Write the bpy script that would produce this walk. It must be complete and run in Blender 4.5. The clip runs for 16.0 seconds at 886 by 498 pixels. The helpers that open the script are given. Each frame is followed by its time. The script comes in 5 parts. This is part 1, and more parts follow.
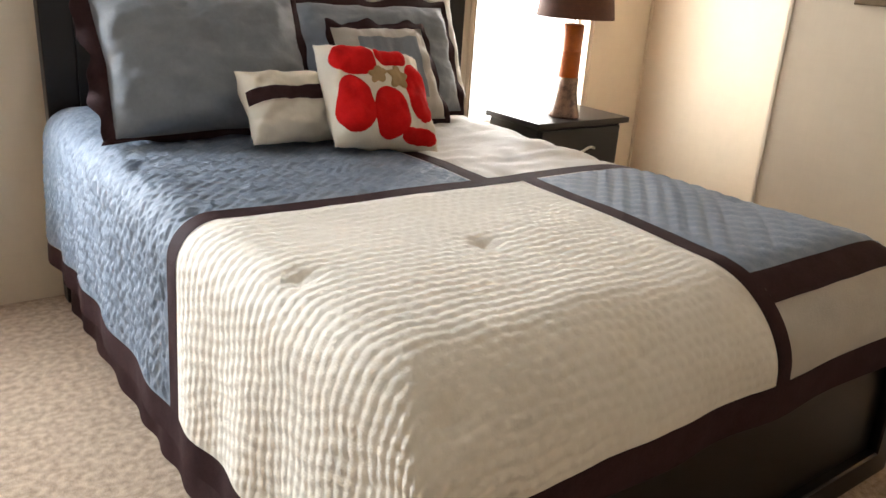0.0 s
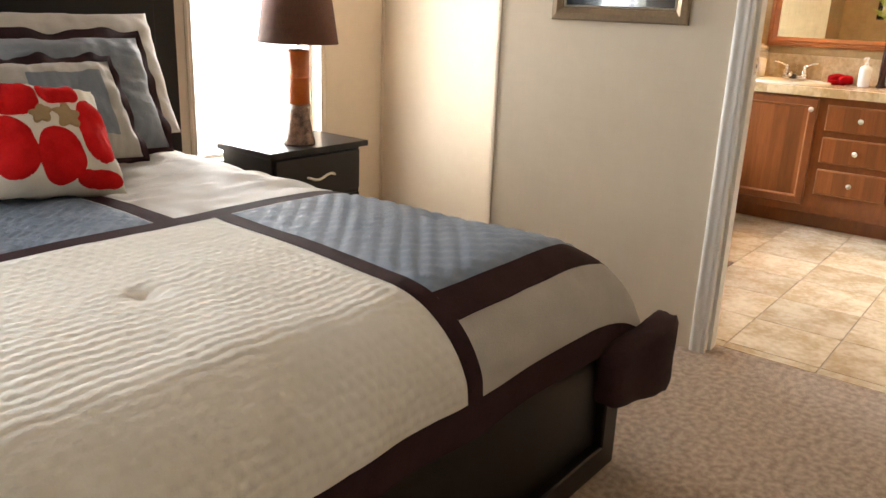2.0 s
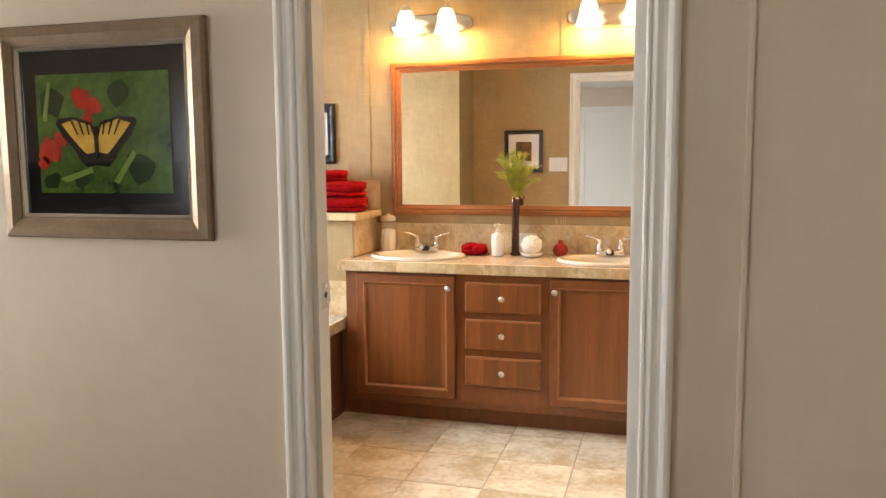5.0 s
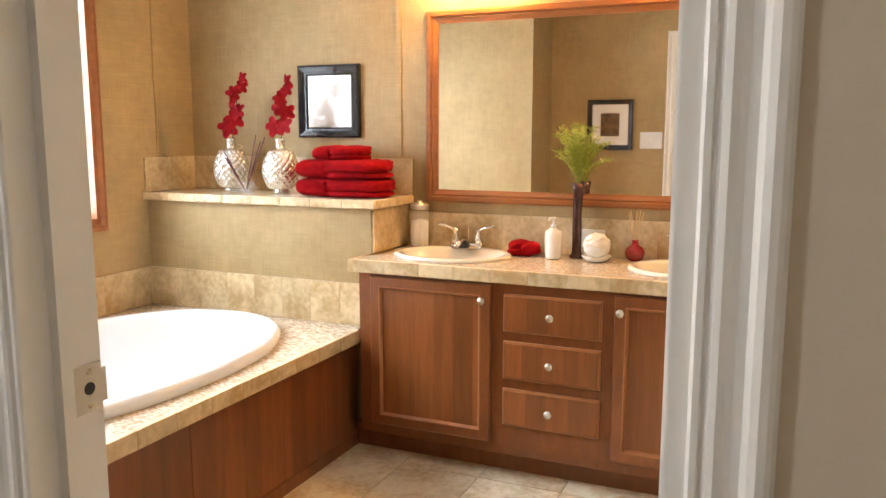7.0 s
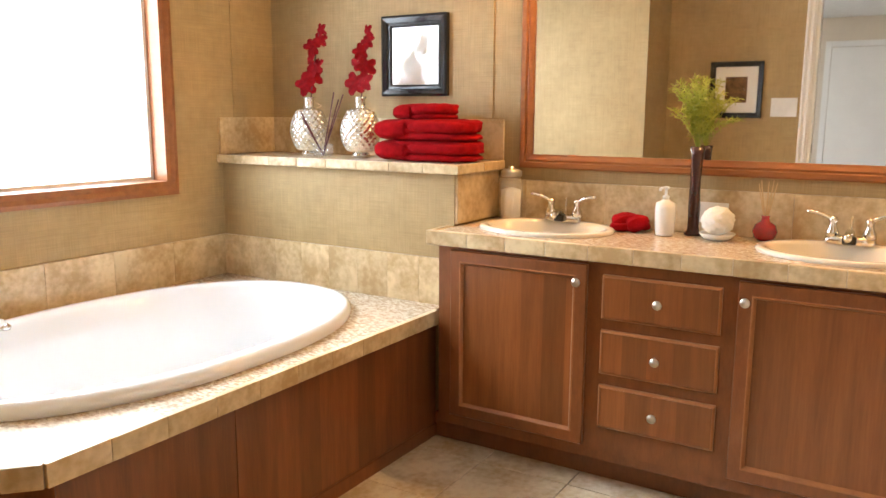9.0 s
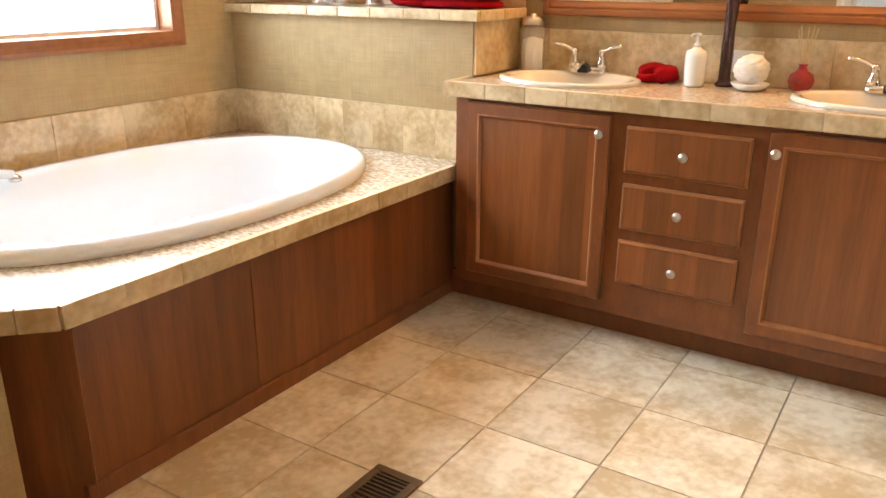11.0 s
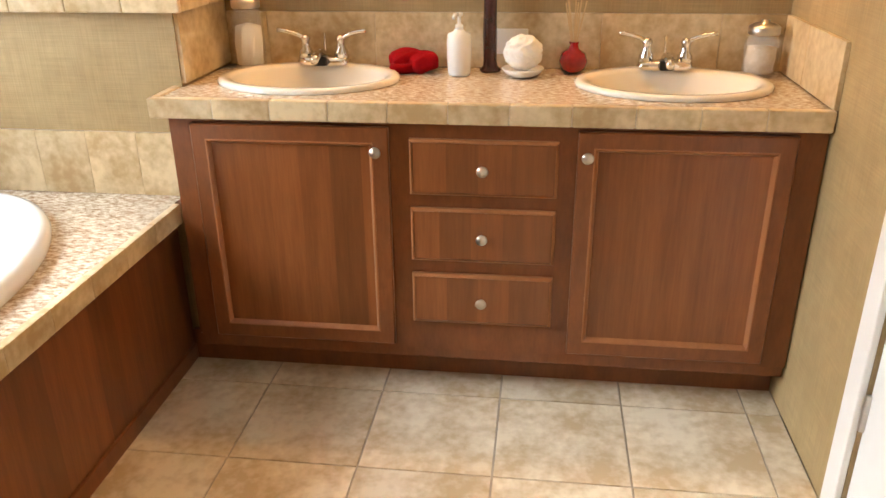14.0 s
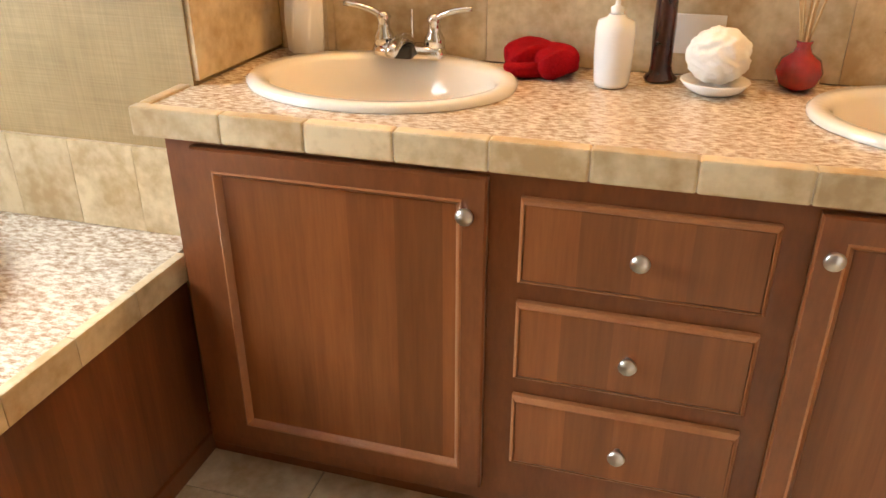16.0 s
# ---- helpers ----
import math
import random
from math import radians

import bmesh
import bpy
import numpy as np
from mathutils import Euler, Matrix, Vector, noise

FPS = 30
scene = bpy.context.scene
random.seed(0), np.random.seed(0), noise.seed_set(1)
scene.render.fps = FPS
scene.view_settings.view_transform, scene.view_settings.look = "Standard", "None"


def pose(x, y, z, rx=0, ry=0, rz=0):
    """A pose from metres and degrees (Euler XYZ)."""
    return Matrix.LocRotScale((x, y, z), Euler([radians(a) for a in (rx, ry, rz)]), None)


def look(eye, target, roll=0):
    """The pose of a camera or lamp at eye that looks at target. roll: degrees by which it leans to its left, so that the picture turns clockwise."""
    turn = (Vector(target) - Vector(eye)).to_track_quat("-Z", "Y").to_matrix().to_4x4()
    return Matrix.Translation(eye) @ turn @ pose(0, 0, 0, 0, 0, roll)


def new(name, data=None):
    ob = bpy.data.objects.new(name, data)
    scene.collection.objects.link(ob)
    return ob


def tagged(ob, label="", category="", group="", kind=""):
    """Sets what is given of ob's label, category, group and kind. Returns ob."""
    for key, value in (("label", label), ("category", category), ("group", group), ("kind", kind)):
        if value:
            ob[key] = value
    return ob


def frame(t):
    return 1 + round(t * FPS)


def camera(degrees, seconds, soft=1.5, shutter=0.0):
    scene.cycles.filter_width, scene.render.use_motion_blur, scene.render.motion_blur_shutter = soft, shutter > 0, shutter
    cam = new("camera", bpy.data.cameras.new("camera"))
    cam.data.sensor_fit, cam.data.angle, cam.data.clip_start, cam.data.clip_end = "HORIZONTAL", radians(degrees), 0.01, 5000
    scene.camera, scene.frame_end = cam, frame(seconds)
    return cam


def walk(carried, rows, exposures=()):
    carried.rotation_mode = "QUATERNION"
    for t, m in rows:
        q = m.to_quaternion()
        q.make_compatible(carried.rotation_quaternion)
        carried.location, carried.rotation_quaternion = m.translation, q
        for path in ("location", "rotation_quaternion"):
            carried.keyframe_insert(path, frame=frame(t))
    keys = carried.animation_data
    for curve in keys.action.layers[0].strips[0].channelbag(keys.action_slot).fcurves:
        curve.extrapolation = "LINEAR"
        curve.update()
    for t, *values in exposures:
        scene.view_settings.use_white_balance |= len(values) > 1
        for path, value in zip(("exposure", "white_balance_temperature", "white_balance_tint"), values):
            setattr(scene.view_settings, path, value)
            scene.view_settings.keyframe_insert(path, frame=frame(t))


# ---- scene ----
cam = camera(58.7, 16.0)
METRES, EYE, TILT, LEAN, TURN = 4.7, 1.24, 0.0, 0.0, -37.3
ROWS = [
    (0.0, 0.0, 0.0, 0.0, 1.34, -19.92, -3.71),
    (0.5, 0.0116, -0.0001, -0.0065, -0.63, -21.08, -3.08),
    (1.0, 0.0247, -0.0011, -0.007, -3.46, -20.71, -2.36),
    (1.5, 0.0401, 0.0036, -0.0063, -7.94, -19.32, -2.24),
    (2.0, 0.0563, 0.0188, -0.002, -14.15, -17.17, -2.19),
    (2.5, 0.0733, 0.0392, 0.0063, -21.3, -13.37, -2.5),
    (3.0, 0.0946, 0.0584, 0.0143, -28.55, -9.16, -1.77),
    (3.5, 0.1308, 0.0897, 0.0225, -33.98, -6.62, -0.04),
    (4.0, 0.1641, 0.1343, 0.0256, -38.25, -5.56, 0.63),
    (6.5, 0.3765, 0.3061, 0.029, -31.65, -8.43, -0.2),
    (7.0, 0.4142, 0.3288, 0.0282, -29.17, -8.27, -0.03),
    (7.5, 0.4399, 0.3554, 0.025, -26.02, -8.18, 0.12),
    (8.0, 0.4542, 0.377, 0.0218, -23.87, -7.84, -0.37),
    (10.5, 0.4723, 0.4022, -0.0059, -18.2, -16.14, -0.38),
    (11.0, 0.472, 0.4062, -0.0064, -19.85, -19.15, -0.2),
    (11.5, 0.4618, 0.4162, -0.0019, -23.78, -20.49, -0.19),
    (12.0, 0.4537, 0.4411, 0.0023, -29.23, -21.9, 0.26),
    (12.5, 0.4555, 0.473, 0.0079, -34.03, -23.27, 1.66),
    (13.0, 0.4566, 0.5046, 0.0116, -38.64, -23.81, 1.97),
    (13.5, 0.4618, 0.5314, 0.0139, -44.91, -24.11, 0.78),
    (14.0, 0.4841, 0.5551, 0.0152, -45.61, -23.63, 0.53),
    (14.5, 0.5147, 0.5775, 0.0152, -44.54, -23.54, 0.24),
    (15.0, 0.5459, 0.6056, 0.01, -43.31, -24.86, -0.02),
    (15.5, 0.5766, 0.6451, 0.0042, -41.62, -26.2, -0.91),
    (16.0, 0.6058, 0.6821, 0.0003, -36.15, -26.62, 0.07),
]
walk(cam, [(t, pose(0, 0, EYE, TILT, LEAN, TURN) @ pose(METRES * x, METRES * y, METRES * z, 90 + pitch, roll, yaw)) for t, x, y, z, yaw, pitch, roll in ROWS],
     exposures=[(0.0, 0.34), (2.0, 0.36), (4.0, 0.16), (6.5, 0.14), (7.0, 0.16), (8.0, 0.08), (10.5, 0.06), (12.5, 0.04), (14.5, -0.08), (16.0, -0.08)])

# ---- world and light ----
world = bpy.data.worlds.new("sky")
scene.world = world
world.use_nodes = True
wn = world.node_tree.nodes
sky = wn.new("ShaderNodeTexSky")
sky.sky_type = "NISHITA"
sky.sun_disc = False
sky.sun_elevation, sky.sun_rotation = radians(40), radians(200)
world.node_tree.links.new(sky.outputs[0], wn["Background"].inputs[0])
wn["Background"].inputs[1].default_value = 0.15


def window_light(name, x, y, z, w, h, power, colour=(1.0, 0.97, 0.92), fall=0.25, spread=180):
    data = bpy.data.lights.new(name, "AREA")
    data.shape, data.size, data.size_y = "RECTANGLE", w, h
    data.energy, data.color, data.spread = power, colour, radians(spread)
    ob = new(name, data)
    ob.matrix_world = look((x, y, z), (x, y - 1, z - fall))
    return ob


def bulb_light(name, x, y, z, power, colour, radius=0.03):
    data = bpy.data.lights.new(name, "POINT")
    data.energy, data.color, data.shadow_soft_size = power, colour, radius
    ob = new(name, data)
    ob.location = (x, y, z)
    return ob


window_light("bedroom_window_light", 2.72, 3.13, 1.25, 0.80, 1.55, 56, (1.0, 0.97, 0.93))
window_light("bedroom_window_light", -0.3, 3.13, 1.25, 0.86, 1.55, 116, (0.86, 0.93, 1.0))
window_light("bathroom_window_light", 4.555, 3.13, 1.49, 1.2, 1.06, 58, (0.76, 0.88, 1.0))
# brighter upper sky, falling steeply through the same window
window_light("bathroom_sky_light", 4.555, 3.12, 1.49, 1.15, 1.0, 14, (0.80, 0.90, 1.0), 0.72, 60)
WARM = (1.0, 0.56, 0.20)

# ---- materials ----


def material(name, colour, rough=0.5, metal=0.0, second=None, scale=8.0, amount=1.0, bump=0.0, bump_scale=60.0, stretch=(1, 1, 1), vary=0.0, coat=0.0, sheen=0.0, detail=6.0, rand_shift=False):
    """Two-scale noise colour, fine relief and, with vary, a shift of brightness from piece to piece."""
    m = bpy.data.materials.new(name)
    m.use_nodes = True
    nt = m.node_tree
    n, l = nt.nodes, nt.links
    b = n["Principled BSDF"]
    b.inputs["Roughness"].default_value, b.inputs["Metallic"].default_value = rough, metal
    b.inputs["Coat Weight"].default_value = coat
    b.inputs["Sheen Weight"].default_value = sheen
    co = n.new("ShaderNodeTexCoord")
    mp = n.new("ShaderNodeMapping")
    mp.inputs["Scale"].default_value = stretch
    l.new(co.outputs["Object"], mp.inputs["Vector"])
    vec = mp.outputs["Vector"]
    if vary or rand_shift:
        info = n.new("ShaderNodeObjectInfo")
        add = n.new("ShaderNodeVectorMath")
        add.operation = "MULTIPLY_ADD"
        add.inputs[1].default_value = (1, 1, 1)
        sc = n.new("ShaderNodeMath")
        sc.operation = "MULTIPLY"
        sc.inputs[1].default_value = 37.0
        l.new(info.outputs["Random"], sc.inputs[0])
        l.new(vec, add.inputs[0])
        l.new(sc.outputs[0], add.inputs[2])
        vec = add.outputs[0]
    second = second or tuple(c * 0.85 for c in colour)
    t1 = n.new("ShaderNodeTexNoise")
    t1.inputs["Scale"].default_value, t1.inputs["Detail"].default_value = scale, detail
    t2 = n.new("ShaderNodeTexNoise")
    t2.inputs["Scale"].default_value, t2.inputs["Detail"].default_value = scale * 6, 3
    l.new(vec, t1.inputs["Vector"])
    l.new(vec, t2.inputs["Vector"])
    mean = n.new("ShaderNodeMath")
    mean.operation = "MULTIPLY_ADD"
    mean.inputs[1].default_value = 0.35
    l.new(t2.outputs[0], mean.inputs[0])
    mul = n.new("ShaderNodeMath")
    mul.operation = "MULTIPLY"
    mul.inputs[1].default_value = 0.65
    l.new(t1.outputs[0], mul.inputs[0])
    l.new(mul.outputs[0], mean.inputs[2])
    ramp = n.new("ShaderNodeValToRGB")
    ramp.color_ramp.elements[0].position, ramp.color_ramp.elements[1].position = 0.5 - 0.16 / amount, 0.5 + 0.16 / amount
    ramp.color_ramp.elements[0].color, ramp.color_ramp.elements[1].color = (*second, 1), (*colour, 1)
    l.new(mean.outputs[0], ramp.inputs[0])
    out = ramp.outputs[0]
    if vary:
        hsv = n.new("ShaderNodeHueSaturation")
        rng = n.new("ShaderNodeMapRange")
        rng.inputs["To Min"].default_value, rng.inputs["To Max"].default_value = 1 - vary, 1 + vary
        l.new(info.outputs["Random"], rng.inputs[0])
        l.new(rng.outputs[0], hsv.inputs["Value"])
        l.new(out, hsv.inputs["Color"])
        out = hsv.outputs[0]
    l.new(out, b.inputs["Base Color"])
    if bump:
        t3 = n.new("ShaderNodeTexNoise")
        t3.inputs["Scale"].default_value, t3.inputs["Detail"].default_value = bump_scale, 4
        l.new(vec, t3.inputs["Vector"])
        bp = n.new("ShaderNodeBump")
        bp.inputs["Strength"].default_value, bp.inputs["Distance"].default_value = bump, 0.004
        l.new(t3.outputs[0], bp.inputs["Height"])
        l.new(bp.outputs[0], b.inputs["Normal"])
    return m


def weave(m, fx, fz, strength=0.25, tint=0.12):
    """Adds crossed thread streaks, as in linen wallpaper or upholstery."""
    nt = m.node_tree
    n, l = nt.nodes, nt.links
    b = n["Principled BSDF"]
    co = n.new("ShaderNodeTexCoord")
    heights = []
    for s in ((fx, fx, 6), (6, 6, fz)):
        mp = n.new("ShaderNodeMapping")
        mp.inputs["Scale"].default_value = s
        l.new(co.outputs["Object"], mp.inputs["Vector"])
        t = n.new("ShaderNodeTexNoise")
        t.inputs["Scale"].default_value, t.inputs["Detail"].default_value = 1.0, 3
        l.new(mp.outputs[0], t.inputs["Vector"])
        heights.append(t.outputs[0])
    add = n.new("ShaderNodeMath")
    add.operation = "ADD"
    l.new(heights[0], add.inputs[0])
    l.new(heights[1], add.inputs[1])
    rng = n.new("ShaderNodeMapRange")
    rng.inputs["From Min"].default_value, rng.inputs["From Max"].default_value = 0.7, 1.3
    rng.inputs["To Min"].default_value, rng.inputs["To Max"].default_value = 1 - tint, 1 + tint
    l.new(add.outputs[0], rng.inputs[0])
    src = b.inputs["Base Color"].links[0].from_socket
    hsv = n.new("ShaderNodeHueSaturation")
    l.new(src, hsv.inputs["Color"])
    l.new(rng.outputs[0], hsv.inputs["Value"])
    l.new(hsv.outputs[0], b.inputs["Base Color"])
    bp = n.new("ShaderNodeBump")
    bp.inputs["Strength"].default_value, bp.inputs["Distance"].default_value = strength, 0.003
    l.new(add.outputs[0], bp.inputs["Height"])
    l.new(bp.outputs[0], b.inputs["Normal"])
    return m


def glow(name, colour, strength):
    m = bpy.data.materials.new(name)
    m.use_nodes = True
    b = m.node_tree.nodes["Principled BSDF"]
    b.inputs["Base Color"].default_value = (*colour, 1)
    b.inputs["Emission Color"].default_value = (*colour, 1)
    b.inputs["Emission Strength"].default_value = strength
    return m


def glass(name, colour=(1, 1, 1), rough=0.02):
    m = bpy.data.materials.new(name)
    m.use_nodes = True
    b = m.node_tree.nodes["Principled BSDF"]
    b.inputs["Base Color"].default_value = (*colour, 1)
    b.inputs["Roughness"].default_value = rough
    b.inputs["Alpha"].default_value = 0.12
    b.inputs["IOR"].default_value = 1.45
    return m


def boards(m, axis, pitch, amount=0.14):
    """Shifts the brightness of wood strip by strip across one axis, as in strip-matched veneer."""
    nt = m.node_tree
    n, l = nt.nodes, nt.links
    b = n["Principled BSDF"]
    co = n.new("ShaderNodeTexCoord")
    sep = n.new("ShaderNodeSeparateXYZ")
    l.new(co.outputs["Object"], sep.inputs[0])
    info = n.new("ShaderNodeObjectInfo")
    mad = n.new("ShaderNodeMath")
    mad.operation = "MULTIPLY_ADD"
    mad.inputs[1].default_value = 1 / pitch
    l.new(sep.outputs[axis], mad.inputs[0])
    l.new(info.outputs["Random"], mad.inputs[2])
    fl = n.new("ShaderNodeMath")
    fl.operation = "FLOOR"
    l.new(mad.outputs[0], fl.inputs[0])
    wn_ = n.new("ShaderNodeTexWhiteNoise")
    wn_.noise_dimensions = "1D"
    l.new(fl.outputs[0], wn_.inputs["W"])
    rng = n.new("ShaderNodeMapRange")
    rng.inputs["To Min"].default_value, rng.inputs["To Max"].default_value = 1 - amount, 1 + amount
    l.new(wn_.outputs["Value"], rng.inputs[0])
    src = b.inputs["Base Color"].links[0].from_socket
    hsv = n.new("ShaderNodeHueSaturation")
    l.new(src, hsv.inputs["Color"])
    l.new(rng.outputs[0], hsv.inputs["Value"])
    l.new(hsv.outputs[0], b.inputs["Base Color"])
    return m


CREAM = weave(material("cream_wallboard", (0.69, 0.59, 0.455), 0.5, second=(0.65, 0.55, 0.42), scale=3, bump=0.05, bump_scale=180), 90, 90, 0.02, 0.012)
LINEN = weave(material("linen_wallpaper", (0.44, 0.31, 0.145), 0.6, second=(0.345, 0.235, 0.102), scale=3.5), 240, 330, 0.25, 0.13)
CEIL = material("ceiling_paint", (0.8, 0.78, 0.74), 0.8, scale=20, bump=0.4, bump_scale=90)
WHITE = material("white_trim_paint", (0.83, 0.80, 0.75), 0.4, second=(0.79, 0.76, 0.71), scale=5)
CARPET = material("beige_carpet", (0.53, 0.40, 0.29), 0.95, second=(0.29, 0.205, 0.14), scale=45, amount=1.5, bump=1.0, bump_scale=240, sheen=0.3)
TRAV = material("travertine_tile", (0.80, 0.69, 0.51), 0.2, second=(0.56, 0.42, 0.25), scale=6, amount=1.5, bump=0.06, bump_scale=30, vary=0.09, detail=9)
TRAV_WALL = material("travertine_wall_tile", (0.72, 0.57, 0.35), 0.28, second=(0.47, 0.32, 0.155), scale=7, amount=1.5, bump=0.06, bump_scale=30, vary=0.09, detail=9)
GROUT = material("grout", (0.46, 0.38, 0.28), 0.9, scale=40)
PALEGROUT = material("pale_grout", (0.66, 0.55, 0.40), 0.9, scale=40)
STONE = material("speckled_laminate", (0.80, 0.70, 0.55), 0.22, second=(0.32, 0.205, 0.12), scale=120, amount=1.5, stretch=(1.0, 0.5, 1), detail=8)
WOOD = boards(material("cherry_wood", (0.27, 0.092, 0.028), 0.30, second=(0.185, 0.058, 0.017), scale=4, stretch=(7, 7, 0.5), bump=0.03, bump_scale=30, rand_shift=True), 1, 0.085, 0.22)
WOODX = boards(material("cherry_panel", (0.245, 0.080, 0.025), 0.32, second=(0.15, 0.046, 0.015), scale=4, stretch=(7, 7, 0.5), bump=0.03, bump_scale=30, rand_shift=True), 0, 0.10, 0.20)
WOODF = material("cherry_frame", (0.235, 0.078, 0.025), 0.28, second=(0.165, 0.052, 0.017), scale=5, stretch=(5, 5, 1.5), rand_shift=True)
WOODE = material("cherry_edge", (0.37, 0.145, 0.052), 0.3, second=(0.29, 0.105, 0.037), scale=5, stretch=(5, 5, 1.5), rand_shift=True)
MIRWOOD = material("oak_brown_moulding", (0.33, 0.125, 0.04), 0.33, second=(0.25, 0.088, 0.028), scale=6, stretch=(6, 1, 6))
ESPRESSO = material("espresso_wood", (0.009, 0.0055, 0.005), 0.34, second=(0.006, 0.004, 0.0035), scale=6, stretch=(1, 8, 8))
CHROME = material("chrome", (0.75, 0.74, 0.72), 0.12, 1.0, second=(0.7, 0.69, 0.67))
NICKEL = material("brushed_nickel", (0.62, 0.58, 0.52), 0.3, 1.0, second=(0.55, 0.51, 0.46), scale=30)
PORCELAIN = material("bisque_porcelain", (0.80, 0.74, 0.63), 0.12, second=(0.78, 0.72, 0.61), coat=0.3)
ACRYLIC = material("white_acrylic", (0.82, 0.83, 0.84), 0.15, second=(0.80, 0.81, 0.82), coat=0.3)
BLACK = material("black_plastic", (0.012, 0.012, 0.013), 0.35, scale=20)
RED = material("red_terry", (0.37, 0.005, 0.009), 1.0, second=(0.23, 0.003, 0.005), scale=30, bump=1.0, bump_scale=300)
REDFELT = material("red_felt", (0.62, 0.012, 0.012), 0.9, second=(0.5, 0.008, 0.008), scale=30, bump=0.4, bump_scale=200)
REDGLASS = material("red_glass", (0.42, 0.006, 0.008), 0.06, second=(0.22, 0.002, 0.003), scale=12, coat=0.6)
PETAL = material("red_orchid_petal", (0.32, 0.004, 0.008), 0.75, second=(0.17, 0.002, 0.005), scale=60)
STEM = material("dark_twig", (0.13, 0.025, 0.03), 0.6, second=(0.06, 0.015, 0.016), scale=30)
MERCURY = material("mercury_glass", (0.88, 0.87, 0.84), 0.2, 0.75, second=(0.66, 0.64, 0.59), scale=40)
CERAMIC = material("white_ceramic", (0.83, 0.81, 0.77), 0.2, second=(0.8, 0.78, 0.74))
POUF = material("white_mesh_sponge", (0.85, 0.82, 0.76), 0.8, second=(0.78, 0.74, 0.67), scale=40)
REED = material("pale_reed", (0.62, 0.42, 0.2), 0.7, scale=40)
LEAF = material("fern_green", (0.44, 0.46, 0.06), 0.6, second=(0.24, 0.30, 0.03), scale=25)
VASEBROWN = material("burgundy_vase", (0.07, 0.018, 0.016), 0.25, second=(0.03, 0.01, 0.009), scale=18, coat=0.4)
SHELLS = material("white_shells", (0.72, 0.62, 0.47), 0.7, second=(0.5, 0.38, 0.25), scale=55)
CLEAR = glass("clear_glass")
MIRROR = material("mirror_silver", (0.88, 0.88, 0.87), 0.015, 1.0, second=(0.88, 0.88, 0.87))
SHADE_GLASS = glow("frosted_lamp_glass", (1.0, 0.72, 0.36), 7.0)
FRAME_BLACK = material("black_frame", (0.012, 0.013, 0.016), 0.25, coat=0.3, scale=12)
FRAME_GOLD = material("pewter_gold_frame", (0.30, 0.225, 0.15), 0.38, 0.75, second=(0.22, 0.16, 0.10), scale=18)
SILVER = material("silver_lip", (0.72, 0.68, 0.6), 0.3, 0.8, second=(0.6, 0.56, 0.5))
MAT_BLACK = material("black_mat", (0.012, 0.011, 0.012), 0.12, second=(0.010, 0.009, 0.010), coat=1.0)
PAPER = material("white_mat_board", (0.8, 0.79, 0.76), 0.15, second=(0.78, 0.77, 0.74), coat=1.0)
PHOTO_GREEN = material("green_foliage_print", (0.10, 0.17, 0.03), 0.12, second=(0.02, 0.05, 0.01), scale=11, coat=1.0)
PHOTO_RED = material("red_bloom_print", (0.5, 0.035, 0.015), 0.12, second=(0.3, 0.015, 0.01), scale=25, coat=1.0)
PHOTO_YEL = material("yellow_wing_print", (0.66, 0.42, 0.07), 0.12, second=(0.5, 0.28, 0.04), scale=25, coat=1.0)
PHOTO_BLACK = material("black_print", (0.012, 0.011, 0.010), 0.12, second=(0.008, 0.008, 0.008), scale=20, coat=1.0)
PHOTO_DARK = material("dark_leaf_print", (0.03, 0.06, 0.012), 0.12, second=(0.012, 0.025, 0.006), scale=18, coat=1.0)
PHOTO_LIME = material("pale_leaf_print", (0.22, 0.30, 0.06), 0.12, second=(0.13, 0.2, 0.04), scale=18, coat=1.0)
PHOTO_SEPIA = material("sepia_print", (0.22, 0.11, 0.04), 0.12, second=(0.04, 0.02, 0.01), scale=20, coat=1.0)
BLUEQUILT = material("slate_blue_quilt", (0.21, 0.255, 0.325), 0.6, second=(0.155, 0.192, 0.25), scale=22, bump=0.4, bump_scale=180, sheen=0.1)
PILLOWGREY = material("grey_sateen", (0.205, 0.225, 0.255), 0.6, second=(0.165, 0.182, 0.21), scale=10, bump=0.35, bump_scale=90, sheen=0.1)
IVORY = material("ivory_quilt", (0.84, 0.78, 0.685), 0.7, second=(0.78, 0.72, 0.62), scale=14, bump=0.3, bump_scale=260, sheen=0.2)
TAUPE = material("taupe_cotton", (0.47, 0.43, 0.375), 0.6, second=(0.42, 0.38, 0.33), scale=10, bump=0.25, bump_scale=260, sheen=0.25)
BROWN = material("chocolate_band", (0.046, 0.022, 0.023), 0.75, second=(0.030, 0.014, 0.015), scale=25, bump=0.2, bump_scale=240)
CREAMPIL = material("cream_pillow_cloth", (0.74, 0.68, 0.57), 0.75, second=(0.70, 0.63, 0.52), scale=20, bump=0.3, bump_scale=240)
TANFELT = material("tan_felt", (0.40, 0.27, 0.13), 0.9, scale=30)
SHADEBROWN = weave(material("brown_lamp_shade", (0.115, 0.042, 0.022), 0.75, second=(0.09, 0.033, 0.018), scale=30), 300, 300, 0.3, 0.15)
ORANGE = material("burnt_orange_glaze", (0.52, 0.13, 0.022), 0.3, second=(0.36, 0.075, 0.012), scale=14)
MARBLE = material("brown_marble_base", (0.24, 0.135, 0.085), 0.25, second=(0.06, 0.03, 0.02), scale=34, amount=1.2)
